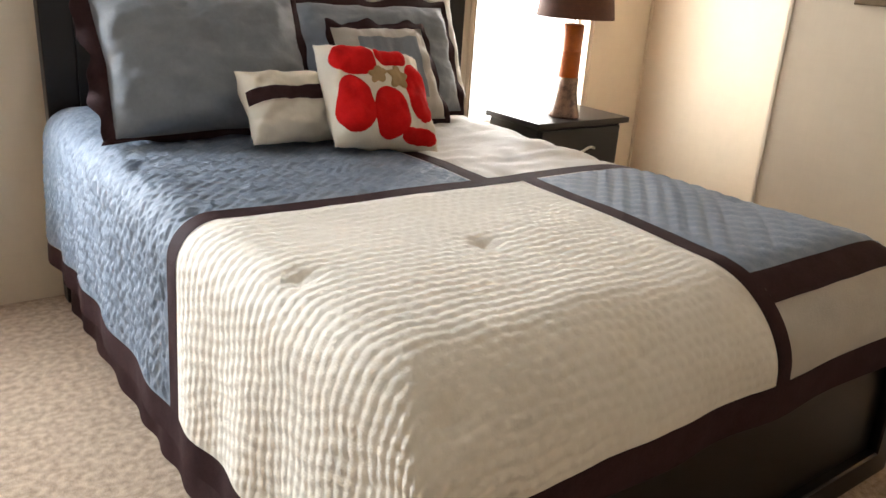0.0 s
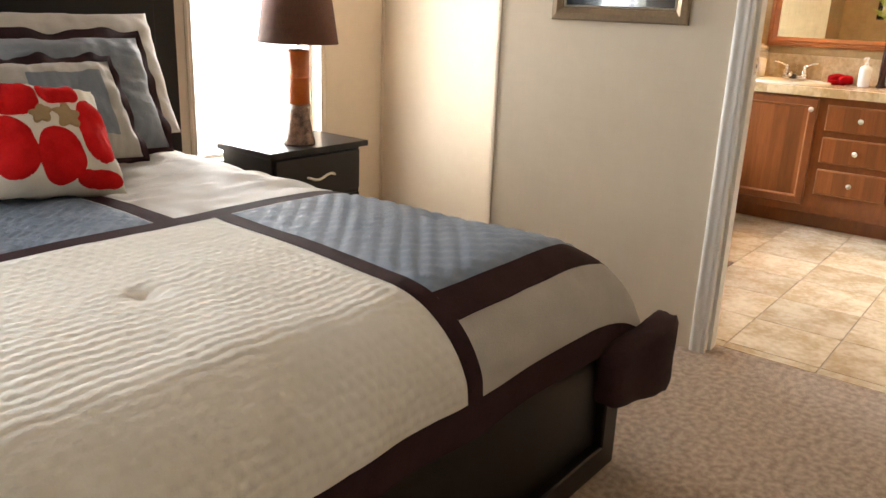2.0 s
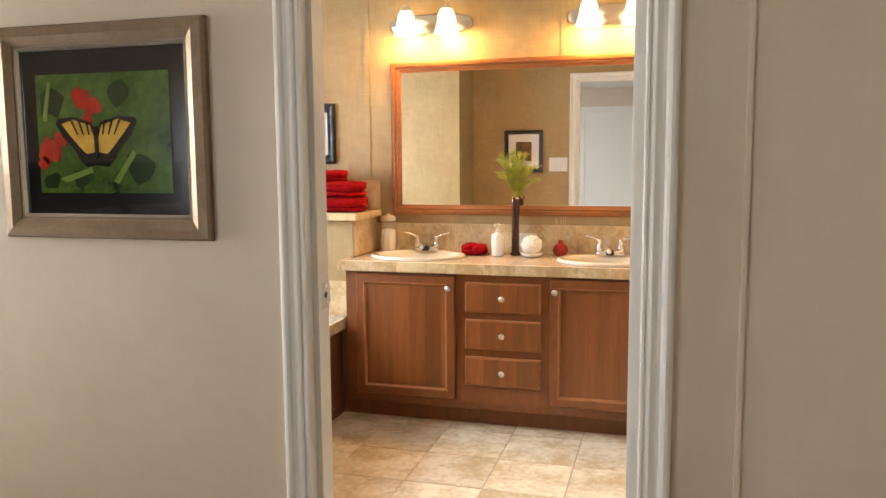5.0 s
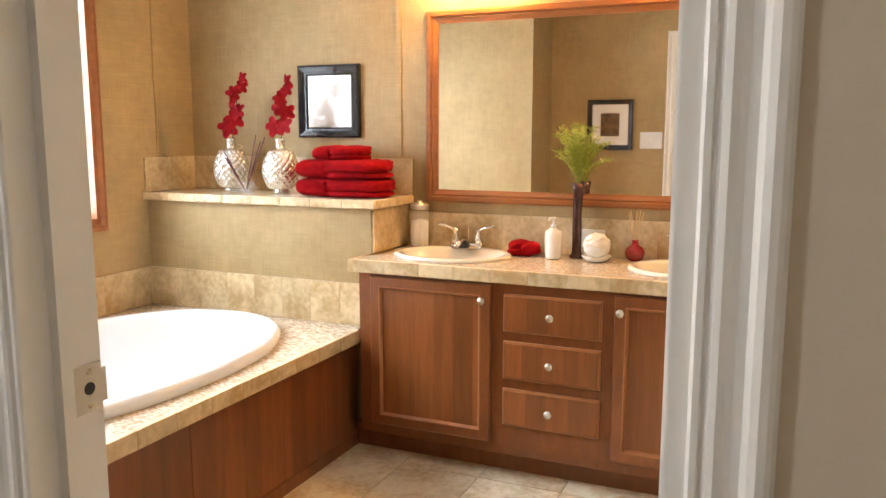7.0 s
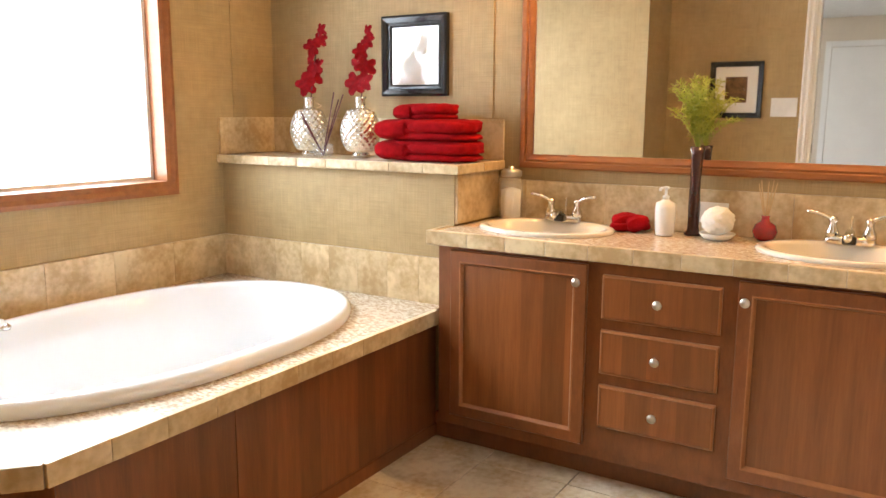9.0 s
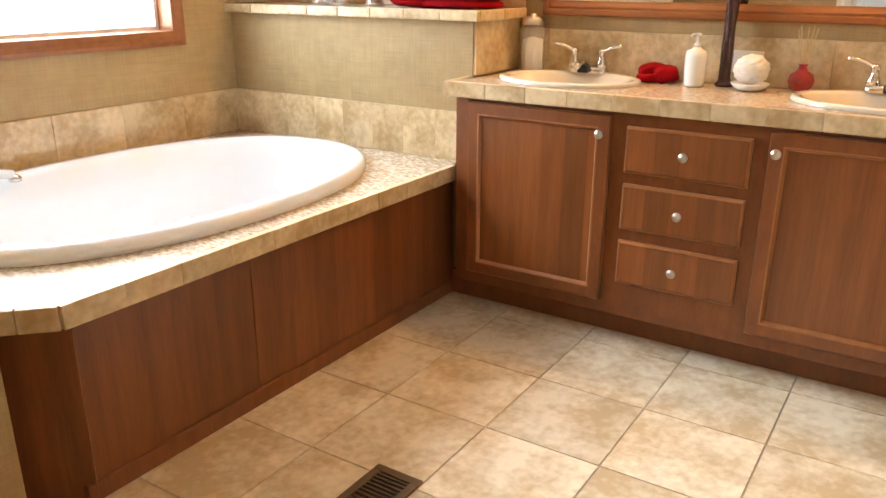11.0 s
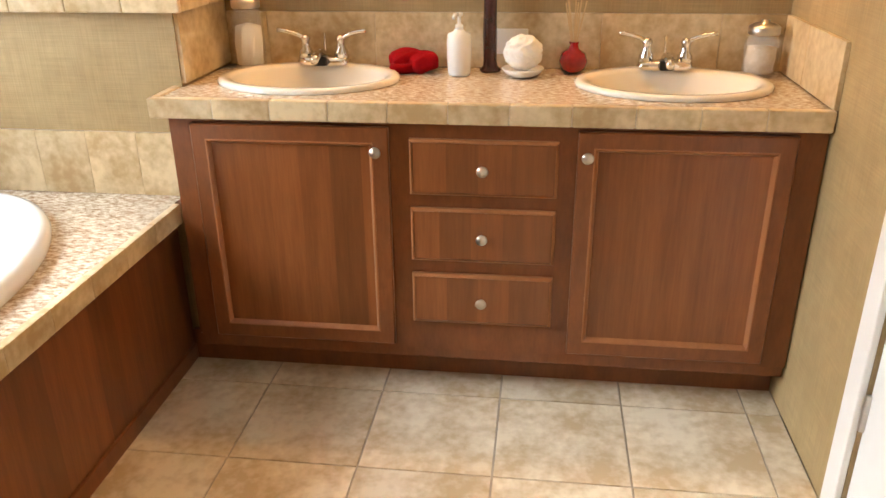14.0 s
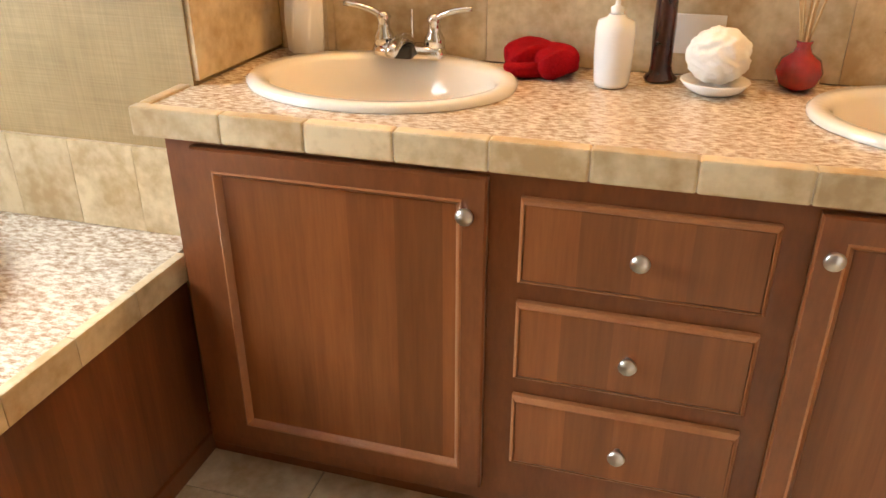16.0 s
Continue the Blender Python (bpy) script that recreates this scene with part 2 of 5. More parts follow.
BRASSREG = material("bronze_register", (0.16, 0.10, 0.055), 0.4, 0.6, scale=30)
BLIND = material("white_blind_slat", (0.78, 0.77, 0.74), 0.5)
FLORAL = material("floral_valance", (0.62, 0.13, 0.02), 0.8, second=(0.45, 0.30, 0.04), scale=16, amount=2)
WALLPLATE = material("white_switch_plate", (0.82, 0.81, 0.79), 0.3)

for m, level in ((BROWN, 0.08), (ESPRESSO, 0.3), (IVORY, 0.2), (TAUPE, 0.2), (BLUEQUILT, 0.3), (RED, 0.1), (PETAL, 0.15), (REDFELT, 0.1), (CARPET, 0.1)):
    m.node_tree.nodes["Principled BSDF"].inputs["Specular IOR Level"].default_value = level

# ---- mesh helpers ----
ORIGIN = {}


def thing(name, x, y, z, label, category, group=""):
    ob = new(name)
    ob.empty_display_size = 0.05
    ob.location = (x, y, z)
    ORIGIN[ob] = Vector((x, y, z))
    return tagged(ob, label, category, group)


def part(name, bm, mat, parent=None, label="", smooth=False, kind=""):
    """Links a bmesh, built in world places, as one mesh under a thing or part."""
    o = ORIGIN.get(parent, Vector())
    if parent is not None:
        bmesh.ops.translate(bm, vec=-o, verts=bm.verts)
    me = bpy.data.meshes.new(name)
    bm.to_mesh(me)
    bm.free()
    me.materials.append(mat)
    if smooth:
        for p in me.polygons:
            p.use_smooth = True
    ob = new(name, me)
    if parent is not None:
        ob.parent = parent
        ORIGIN[ob] = o
    return tagged(ob, label, "", "", kind)


def box(lo, hi, bevel=0.0, bm=None, segs=2):
    own = bmesh.new()
    bmesh.ops.create_cube(own, size=1)
    for v in own.verts:
        v.co = Vector([lo[i] + (v.co[i] + 0.5) * (hi[i] - lo[i]) for i in range(3)])
    if bevel:
        bmesh.ops.bevel(own, geom=own.edges[:], offset=bevel, segments=segs, affect="EDGES", profile=0.6)
    if bm is None:
        return own
    me = bpy.data.meshes.new("tmp")
    own.to_mesh(me)
    own.free()
    bm.from_mesh(me)
    bpy.data.meshes.remove(me)
    return bm


def lathe(profile, x, y, z, segs=32, sx=1.0, sy=1.0, wave=None):
    """Turns (radius, height) pairs round a vertical axis at x, y, z."""
    bm = bmesh.new()
    rings = []
    for k, (r, h) in enumerate(profile):
        ring = []
        for i in range(segs):
            a = 2 * math.pi * i / segs
            rr = r + (wave(a, h, r) if wave else 0)
            ring.append(bm.verts.new((x + rr * sx * math.cos(a), y + rr * sy * math.sin(a), z + h)))
        rings.append(ring)
    for a, b in zip(rings, rings[1:]):
        for i in range(segs):
            j = (i + 1) % segs
            bm.faces.new((a[i], a[j], b[j], b[i]))
    for ring, flip in ((rings[0], True), (rings[-1], False)):
        if abs(profile[0 if flip else -1][0]) > 1e-4:
            bm.faces.new(ring[::-1] if flip else ring)
    return bm


def tube(points, radius, segs=8, bm=None, taper=None):
    """A round bar along points."""
    bm = bm or bmesh.new()
    pts = [Vector(p) for p in points]
    rings = []
    for k, p in enumerate(pts):
        d = (pts[min(k + 1, len(pts) - 1)] - pts[max(k - 1, 0)]).normalized()
        u = d.cross(Vector((0, 0, 1)) if abs(d.z) < 0.9 else Vector((1, 0, 0))).normalized()
        w = d.cross(u)
        r = radius if taper is None else radius * (1 + (taper - 1) * k / (len(pts) - 1))
        rings.append([bm.verts.new(p + r * (math.cos(2 * math.pi * i / segs) * u + math.sin(2 * math.pi * i / segs) * w)) for i in range(segs)])
    for a, b in zip(rings, rings[1:]):
        for i in range(segs):
            j = (i + 1) % segs
            bm.faces.new((a[i], a[j], b[j], b[i]))
    bm.faces.new(rings[0][::-1])
    bm.faces.new(rings[-1])
    bmesh.ops.recalc_face_normals(bm, faces=bm.faces)
    return bm


def bezier(p0, p1, p2, n=10):
    p0, p1, p2 = Vector(p0), Vector(p1), Vector(p2)
    return [(1 - t) ** 2 * p0 + 2 * t * (1 - t) * p1 + t * t * p2 for t in [i / n for i in range(n + 1)]]


def slab_with_holes(outer, holes, z0, z1):
    """A flat slab with oval holes cut right through it. holes: (x, y, a, b)."""
    bm = bmesh.new()
    edges = []
    loops = [[(px, py) for px, py in outer]]
    for hx, hy, a, b in holes:
        loops.append([(hx + a * math.cos(2 * math.pi * i / 40), hy + b * math.sin(2 * math.pi * i / 40)) for i in range(40)])
    for lp in loops:
        vs = [bm.verts.new((px, py, z1)) for px, py in lp]
        edges += [bm.edges.new((vs[i], vs[(i + 1) % len(vs)])) for i in range(len(vs))]
    bmesh.ops.triangle_fill(bm, edges=edges, use_beauty=True)
    got = bmesh.ops.extrude_face_region(bm, geom=bm.faces[:])
    bmesh.ops.translate(bm, vec=(0, 0, z0 - z1), verts=[v for v in got["geom"] if isinstance(v, bmesh.types.BMVert)])
    bmesh.ops.recalc_face_normals(bm, faces=bm.faces)
    return bm


def frame_ring(axis, at, lo, hi, width, steps, bm=None):
    """A mitred picture-frame moulding in the plane axis=at. lo, hi: outer (a, b). steps: (inset 0..1, rise) pairs along the signed normal."""
    bm = bm or bmesh.new()
    loops = []
    for f, rise in steps:
        i = f * width
        c = [(lo[0] + i, lo[1] + i), (hi[0] - i, lo[1] + i), (hi[0] - i, hi[1] - i), (lo[0] + i, hi[1] - i)]
        loops.append([bm.verts.new((at + rise, a, b) if axis == "x" else (a, at + rise, b)) for a, b in c])
    for p, q in zip(loops, loops[1:]):
        for i in range(4):
            j = (i + 1) % 4
            bm.faces.new((p[i], p[j], q[j], q[i]))
    bmesh.ops.recalc_face_normals(bm, faces=bm.faces)
    return bm


def setting(name, bm, mat, label=""):
    return tagged(part(name, bm, mat), label, "", "", "structure")


# ---- structure ----
H = 2.44
EXT = 2.95          # inner face of the outer wall
WX, WB = 3.08, 3.17  # bedroom and bathroom faces of the partition
BACK = 5.83         # mirror wall
BUMP = 3.66         # bathroom face of the wall at the end of the tub
ALC = 3.56          # back of the bedroom alcove
EDGE = 1.85        # end of the picture wall
D0, D1, DH = 0.119, 0.822, 2.04


def wall_with_window(name, x0, x1, wins, mat, label):
    bm = bmesh.new()
    xs = x0
    for a, b, z0, z1 in wins:
        box((xs, EXT, 0), (a, EXT + 0.14, H), bm=bm)
        box((a, EXT, 0), (b, EXT + 0.14, z0), bm=bm)
        box((a, EXT, z1), (b, EXT + 0.14, H), bm=bm)
        xs = b
    box((xs, EXT, 0), (x1, EXT + 0.14, H), bm=bm)
    return setting(name, bm, mat, label)


setting("floor_bedroom", box((-2.1, -2.1, -0.1), (3.185, EXT, 0)), CARPET, "beige cut-pile bedroom carpet")
setting("floor_alcove", box((3.185, EDGE + 0.001, -0.1), (ALC, EXT, 0)), CARPET, "beige cut-pile carpet in the alcove")
floor_bath = setting("floor_bathroom", box((3.185, -0.1, -0.1), (BACK, EDGE, -0.0035)), GROUT, "grouted bed of the bathroom tile floor")
setting("floor_under_tub", box((ALC + 0.02, EDGE, -0.1), (BACK, EXT, -0.006)), GROUT)
setting("ceiling", box((-2.1, -2.1, H), (BACK + 0.1, EXT + 0.14, H + 0.1)), CEIL, "white textured ceiling")
wall_with_window("wall_north_bedroom", -2.1, ALC, [(-0.7, 0.1, 0.5, 2.0), (2.34, 3.10, 0.5, 2.0)], CREAM, "cream vinyl-faced outer wall of the bedroom")
wall_with_window("wall_north_bathroom", BUMP - 0.06, BACK + 0.1, [(3.98, 5.15, 0.985, 2.0)], LINEN, "tan linen-papered outer wall above the tub")
bm = bmesh.new()
box((WX, -2.1, 0), (WX + 0.05, D0, H), bm=bm)
box((WX, D1, 0), (WX + 0.05, EDGE, H), bm=bm)
box((WX, D0, DH), (WX + 0.05, D1, H), bm=bm)
setting("wall_partition_bedroom", bm, CREAM, "cream bedroom wall round the bathroom doorway")
bm = bmesh.new()
box((WX + 0.05, 0.0, 0), (WB, D0, H), bm=bm)
box((WX + 0.05, D1, 0), (WB, EDGE, H), bm=bm)
box((WX + 0.05, D0, DH), (WB, D1, H), bm=bm)
setting("wall_partition_bathroom", bm, LINEN, "tan linen-papered wall beside the doorway")
setting("wall_alcove_return", box((WX + 0.004, EDGE - 0.05, 0), (ALC + 0.05, EDGE - 0.002, H)), CREAM)
setting("wall_alcove_return_bathroom", box((WB, EDGE - 0.1, 0), (BUMP, EDGE - 0.05, H)), LINEN)
setting("wall_alcove_back", box((ALC, EDGE, 0), (ALC + 0.05, EXT, H)), CREAM, "cream back wall of the bedroom alcove")
setting("wall_tub_end", box((ALC + 0.05, EDGE - 0.05, 0), (BUMP, EXT, H)), LINEN, "tan linen-papered wall at the end of the tub")
setting("wall_mirror", box((BACK, -0.1, 0), (BACK + 0.1, EXT, H)), LINEN, "tan linen-papered wall behind the vanity")
bm = bmesh.new()
box((WX + 0.05, -0.1, 0), (4.17, 0, H), bm=bm)
box((4.87, -0.1, 0), (BACK, 0, H), bm=bm)
box((4.17, -0.1, DH), (4.87, 0, H), bm=bm)
setting("wall_south_bathroom", bm, LINEN, "tan linen-papered side wall by the vanity")
setting("wall_west", box((-2.2, -2.1, 0), (-2.1, EXT, H)), CREAM)
setting("wall_south_bedroom", box((-2.1, -2.2, 0), (WX, -2.1, H)), CREAM)
# battens over the wallboard seams and the corner bead
for a, b in ((((WX - 0.006, -0.084, 0), (WX, -0.072, H)), ((WX - 0.006, EDGE - 0.012, 0), (WX + 0.012, EDGE + 0.006, H)), ((ALC - 0.012, EXT - 0.012, 0), (ALC, EXT, H)))):
    setting("trim_bedroom", box(a, b, 0.003), CREAM)
for a, b in (((BACK - 0.007, 1.715, 1.26), (BACK, 1.745, H)), ((BACK - 0.007, 0.60, 1.93), (BACK, 0.625, H)), ((5.555, EXT - 0.007, 1.26), (5.58, EXT, H)), ((4.33, EXT - 0.007, 0.72), (4.35, EXT, 0.94))):
    setting("trim_bathroom", box(a, b, 0.003), LINEN)


def casing(name, lo_y, hi_y, x, out, top):
    """A fluted door casing on a face at x that points along out (-1 or 1)."""
    prof = [(0, 0), (0, 0.011), (0.003, 0.014), (0.008, 0.014), (0.0095, 0.0105), (0.012, 0.0105), (0.0145, 0.015), (0.020, 0.0165), (0.026, 0.0145), (0.031, 0.0135), (0.038, 0.0145), (0.043, 0.0185), (0.049, 0.0205), (0.055, 0.0195), (0.059, 0.0165), (0.062, 0.0115), (0.062, 0)]
    bm = bmesh.new()
    for y0, s in ((lo_y, -1), (hi_y, 1)):
        lower = [bm.verts.new((x + out * d, y0 + s * f, 0)) for f, d in prof]
        upper = [bm.verts.new((x + out * d, y0 + s * f, top + f)) for f, d in prof]
        other = [bm.verts.new((x + out * d, (lo_y + hi_y) / 2, top + f)) for f, d in prof]
        for p, q in ((lower, upper), (upper, other)):
            for i in range(len(prof) - 1):
                bm.faces.new((p[i], p[i + 1], q[i + 1], q[i]))
    bmesh.ops.remove_doubles(bm, verts=bm.verts, dist=1e-5)
    bmesh.ops.recalc_face_normals(bm, faces=bm.faces)
    return setting(name, bm, WHITE, "white fluted door casing")


casing("door_1_casing", D0 - 0.012, D1 - 0.012, WX, -1, DH + 0.006)
casing("door_1_casing_bathroom", D0 - 0.004, D1 + 0.004, WB, 1, DH + 0.006)
bm = bmesh.new()
box((WX - 0.004, D0 - 0.012, 0), (WB + 0.004, D0 + 0.004, DH), bm=bm)
box((WX - 0.004, D1 - 0.004, 0), (WB + 0.004, D1 + 0.012, DH), bm=bm)
box((WX - 0.004, D0 + 0.004, DH - 0.004), (WB + 0.004, D1 - 0.004, DH + 0.012), bm=bm)
box((WX + 0.035, D1 - 0.018, 0), (WX + 0.062, D1 - 0.004, DH - 0.004), bm=bm)
box((WX + 0.062, D1 - 0.016, 0), (WB + 0.004, D1 - 0.004, DH - 0.004), bm=bm)
box((WX + 0.035, D0 + 0.004, 0), (WX + 0.062, D0 + 0.012, DH - 0.004), bm=bm)
door_1 = tagged(part("door_1_jamb", bm, WHITE), "white painted door jamb with bare hinge mortises", "", "", "structure")
for z in (0.31, 1.05, 1.78):
    for d in (0, 0.055):
        part("hinge_leaf", box((WB - 0.03, D0 + 0.004, z + d), (WB - 0.012, D0 + 0.0065, z + d + 0.022)), NICKEL, door_1, "dull steel hinge leaf")
PZ = 1.07
bm = box((WX + 0.052, D1 - 0.0185, PZ - 0.03), (WB + 0.002, D1 - 0.0155, PZ + 0.03), 0.001)
box((WB + 0.001, D1 - 0.0185, PZ - 0.021), (WB + 0.009, D1 - 0.0150, PZ + 0.021), 0.001, bm)
plate = part("strike_plate", bm, NICKEL, door_1, "steel strike plate with a curved lip")


def flat_disc(r, y, x, z, thick):
    """A thin disc on the jamb face, facing the opening."""
    d = lathe([(r, 0), (r, thick * 0.6), (r * 0.8, thick), (0, thick)], 0, 0, 0, 18)
    bmesh.ops.transform(d, matrix=Matrix.Translation((x, y, z)) @ Matrix.Rotation(radians(90), 4, "X"), verts=d.verts)
    return d


PX = WX + 0.073
part("latch_hole", flat_disc(0.008, D1 - 0.0184, PX, PZ, 0.0006), BLACK, plate, "dark latch hole")
for dz in (-0.021, 0.021):
    part("screw", flat_disc(0.004, D1 - 0.0184, PX, PZ + dz, 0.0012), CHROME, plate)

# closed door in the bathroom's side wall
casing_bm = bmesh.new()
for x0, x1 in ((4.10, 4.17), (4.87, 4.94)):
    box((x0, 0, 0), (x1, 0.016, DH + 0.07), 0.004, casing_bm)
box((4.17, 0, DH), (4.87, 0.016, DH + 0.07), 0.004, casing_bm)
setting("door_2_casing", casing_bm, WHITE, "white door casing on the linen wall")
door_2 = tagged(part("door_2", box((4.173, -0.045, 0.012), (4.867, -0.008, DH - 0.003), 0.003), WHITE), "closed flush white door", "", "", "structure")
part("hinge", box((4.858, -0.008, 0.28), (4.868, 0.003, 0.37), 0.002), NICKEL, door_2)
part("hinge", box((4.858, -0.008, 1.68), (4.868, 0.003, 1.77), 0.002), NICKEL, door_2)
# white door across the bedroom, seen in the mirror
bm = bmesh.new()
for a, b, top in ((0.40, 0.47, 2.16), (1.28, 1.35, 2.16)):
    box((-2.1, a, 0), (-2.08, b, top), 0.004, bm)
box((-2.1, 0.47, 2.09), (-2.08, 1.28, 2.16), 0.004, bm)
setting("door_3_casing", bm, WHITE, "white door casing on the cream wall")
door_3 = tagged(part("door_3", box((-2.1, 0.475, 0.01), (-2.085, 1.275, 2.085), 0.003), WHITE), "closed white bedroom door", "", "", "structure")
part("door_knob", lathe([(0.0, 0), (0.026, 0.004), (0.03, 0.03), (0.0, 0.045)], -2.06, 0.55, 0.95, 16), NICKEL, door_3, "", True)


def window(name, x0, x1, z0, z1, mat, width, label, rise=0.018):
    w = tagged(part(name, frame_ring("y", EXT, (x0 - width, z0 - width), (x1 + width, z1 + width), width + 0.004, ((0, 0), (0, -rise), (0.3, -rise - 0.004), (0.6, -rise + 0.006), (1, -rise + 0.004), (1, 0.09))), mat), label, "", "", "structure")
    bm = frame_ring("y", EXT + 0.09, (x0 + 0.006, z0 + 0.006), (x1 - 0.006, z1 - 0.006), 0.016, ((0, 0), (0, -0.02), (1, -0.02), (1, 0.02)))
    part("sash", bm, WHITE, w, "white vinyl sash")
    pane = part("pane", box((x0 + 0.016, EXT + 0.088, z0 + 0.016), (x1 - 0.016, EXT + 0.092, z1 - 0.016)), CLEAR, w)
    pane.visible_shadow = False
    return w


window("window_1", 2.34, 3.10, 0.5, 2.0, CREAM, 0.03, "bedroom window washed out by daylight", 0.008)
window("window_2", -0.7, 0.1, 0.5, 2.0, CREAM, 0.03, "bedroom window with blinds", 0.008)
window("window_3", 3.98, 5.15, 0.985, 2.0, MIRWOOD, 0.055, "bathroom window with brown wood trim")
DAY = glow("overcast_daylight", (1.0, 1.0, 1.0), 3.0)
backdrop = setting("backdrop", box((-6, 9.0, -3), (12, 9.05, 9)), DAY, "bright hazy daylight outside")

# ---- bathroom: tub ----
DECK, RIM = 0.53, 0.575
TX, TY, TA, TB = 4.56, 2.33, 0.80, 0.515
tub = thing("bathtub", TX, TY, 0, "oval white drop-in soaking tub set in a tiled deck", "bathtub")


def oval_shell(profile, cx, cy, segs, power=2.25):
    """profile: (a, b, z) half-axes at each height, from the outer rim inward."""
    bm = bmesh.new()
    rings = []
    for a, b, z in profile:
        ring = []
        for i in range(segs):
            t = 2 * math.pi * i / segs
            c, s = math.cos(t), math.sin(t)
            ring.append(bm.verts.new((cx + a * math.copysign(abs(c) ** (2 / power), c), cy + b * math.copysign(abs(s) ** (2 / power), s), z)))
        rings.append(ring)
    for p, q in zip(rings, rings[1:]):
        for i in range(segs):
            j = (i + 1) % segs
            bm.faces.new((p[i], p[j], q[j], q[i]))
    bm.faces.new(rings[-1])
    bmesh.ops.recalc_face_normals(bm, faces=bm.faces)
    return bm


part("tub_shell", oval_shell([(TA, TB, DECK + 0.001), (TA + 0.004, TB + 0.004, DECK + 0.02), (TA - 0.004, TB - 0.004, RIM - 0.008), (TA - 0.02, TB - 0.02, RIM), (TA - 0.05, TB - 0.05, RIM - 0.002), (TA - 0.065, TB - 0.065, RIM - 0.02), (TA - 0.085, TB - 0.08, RIM - 0.1), (TA - 0.12, TB - 0.105, RIM - 0.24), (TA - 0.16, TB - 0.13, RIM - 0.36), (TA - 0.21, TB - 0.18, RIM - 0.41), (TA - 0.3, TB - 0.26, RIM - 0.42)], TX, TY, 72), ACRYLIC, tub, "", True)
grab = part("grab_handle", tube(bezier((4.02, 2.70, RIM), (4.10, 2.72, RIM + 0.06), (4.28, 2.74, RIM + 0.01), 12), 0.016, 10), ACRYLIC, tub, "moulded white grab handle", True)
part("handle_socket", lathe([(0.02, 0), (0.022, 0.012), (0.012, 0.02), (0, 0.022)], 4.285, 2.735, RIM - 0.012, 16), CHROME, grab, "", True)

deck = thing("tub_deck", TX, 1.75, 0, "cherry-panelled tub surround with a speckled stone-look deck", "tub surround")
C1, C2 = (3.79, 1.722), (BUMP + 0.002, 1.845)
part("deck_top", slab_with_holes([C2, (C1[0] + 0.008, C1[1] + 0.012), (5.478, 1.734), (5.478, EXT - 0.002), (BUMP + 0.002, EXT - 0.002)], [(TX, TY, TA - 0.018, TB - 0.018)], DECK - 0.035, DECK), STONE, deck)
n_edge = 10
for i in range(n_edge):
    w = (5.40 - C1[0]) / n_edge
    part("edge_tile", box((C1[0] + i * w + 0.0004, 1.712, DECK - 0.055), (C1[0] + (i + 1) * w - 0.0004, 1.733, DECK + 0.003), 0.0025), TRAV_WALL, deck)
ang = math.atan2(C2[1] - C1[1], C2[0] - C1[0])
dl = math.hypot(C2[0] - C1[0], C2[1] - C1[1])
for i in range(2):
    bm = box((i * dl / 2 + 0.001, -0.012, 0), ((i + 1) * dl / 2 - 0.001, 0.010, 0.058), 0.004)
    bmesh.ops.transform(bm, matrix=Matrix.Translation((C1[0], C1[1], DECK - 0.055)) @ Matrix.Rotation(ang, 4, "Z") @ Matrix.Translation((0, 0, 0)), verts=bm.verts)
    part("edge_tile", bm, TRAV_WALL, deck)
for x0, x1 in ((3.815, 4.37), (4.373, 5.44)):
    part("front_panel", box((x0, 1.752, 0.052), (x1, 1.768, DECK - 0.036), 0.001), WOODX, deck)
bm = box((0, 0.028, 0), (dl - 0.004, 0.040, DECK - 0.036), 0.001)
bmesh.ops.scale(bm, vec=(1, -1, 1), verts=bm.verts)
bmesh.ops.recalc_face_normals(bm, faces=bm.faces)
bmesh.ops.transform(bm, matrix=Matrix.Translation((C1[0] + 0.012, C1[1] + 0.0, 0)) @ Matrix.Rotation(ang, 4, "Z"), verts=bm.verts)
part("angled_panel", bm, WOODX, deck)
part("plinth", box((3.80, 1.744, 0), (5.46, 1.768, 0.052), 0.003), WOODF, deck)

# tile upstand round the tub
upstand = thing("tub_upstand", 4.5, EXT, DECK, "travertine tile upstand round the tub deck", "wall tile")
LX = 5.48
x = BUMP + 0.004
while x < LX - 0.01:
    x1 = min(x + 0.30, LX)
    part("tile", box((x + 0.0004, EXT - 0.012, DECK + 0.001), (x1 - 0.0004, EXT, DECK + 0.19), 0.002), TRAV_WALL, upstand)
    x = x1
y = EXT - 0.013
while y > 1.70:
    y1 = max(y - 0.155, 1.695)
    part("tile", box((LX - 0.012, y1 + 0.0004, DECK + 0.001), (LX, y - 0.0004, DECK + 0.19), 0.0015), TRAV_WALL, upstand)
    y = y1

# ---- bathroom: ledge ----
LT = 1.09
ledge = thing("ledge", 5.65, 2.3, 0, "half-height wall with a tiled ledge behind the tub", "ledge")
part("ledge_wall", box((LX, 1.694, 0), (BACK, EXT, LT - 0.03)), LINEN, ledge)
part("ledge_top", box((LX - 0.018, 1.672, LT - 0.03), (BACK, EXT, LT - 0.001)), TRAV, ledge)
y = EXT
for i in range(8):
    y1 = y - (EXT - 1.655) / 8
    part("edge_tile", box((LX - 0.038, y1 + 0.001, LT - 0.036), (LX - 0.018, y - 0.001, LT + 0.002), 0.005), TRAV_WALL, ledge)
    y = y1
for i in range(2):
    w = (BACK - LX + 0.018) / 2
    part("edge_tile", box((LX - 0.018 + i * w + 0.001, 1.655, LT - 0.036), (LX - 0.018 + (i + 1) * w - 0.001, 1.672, LT + 0.002), 0.005), TRAV_WALL, ledge)
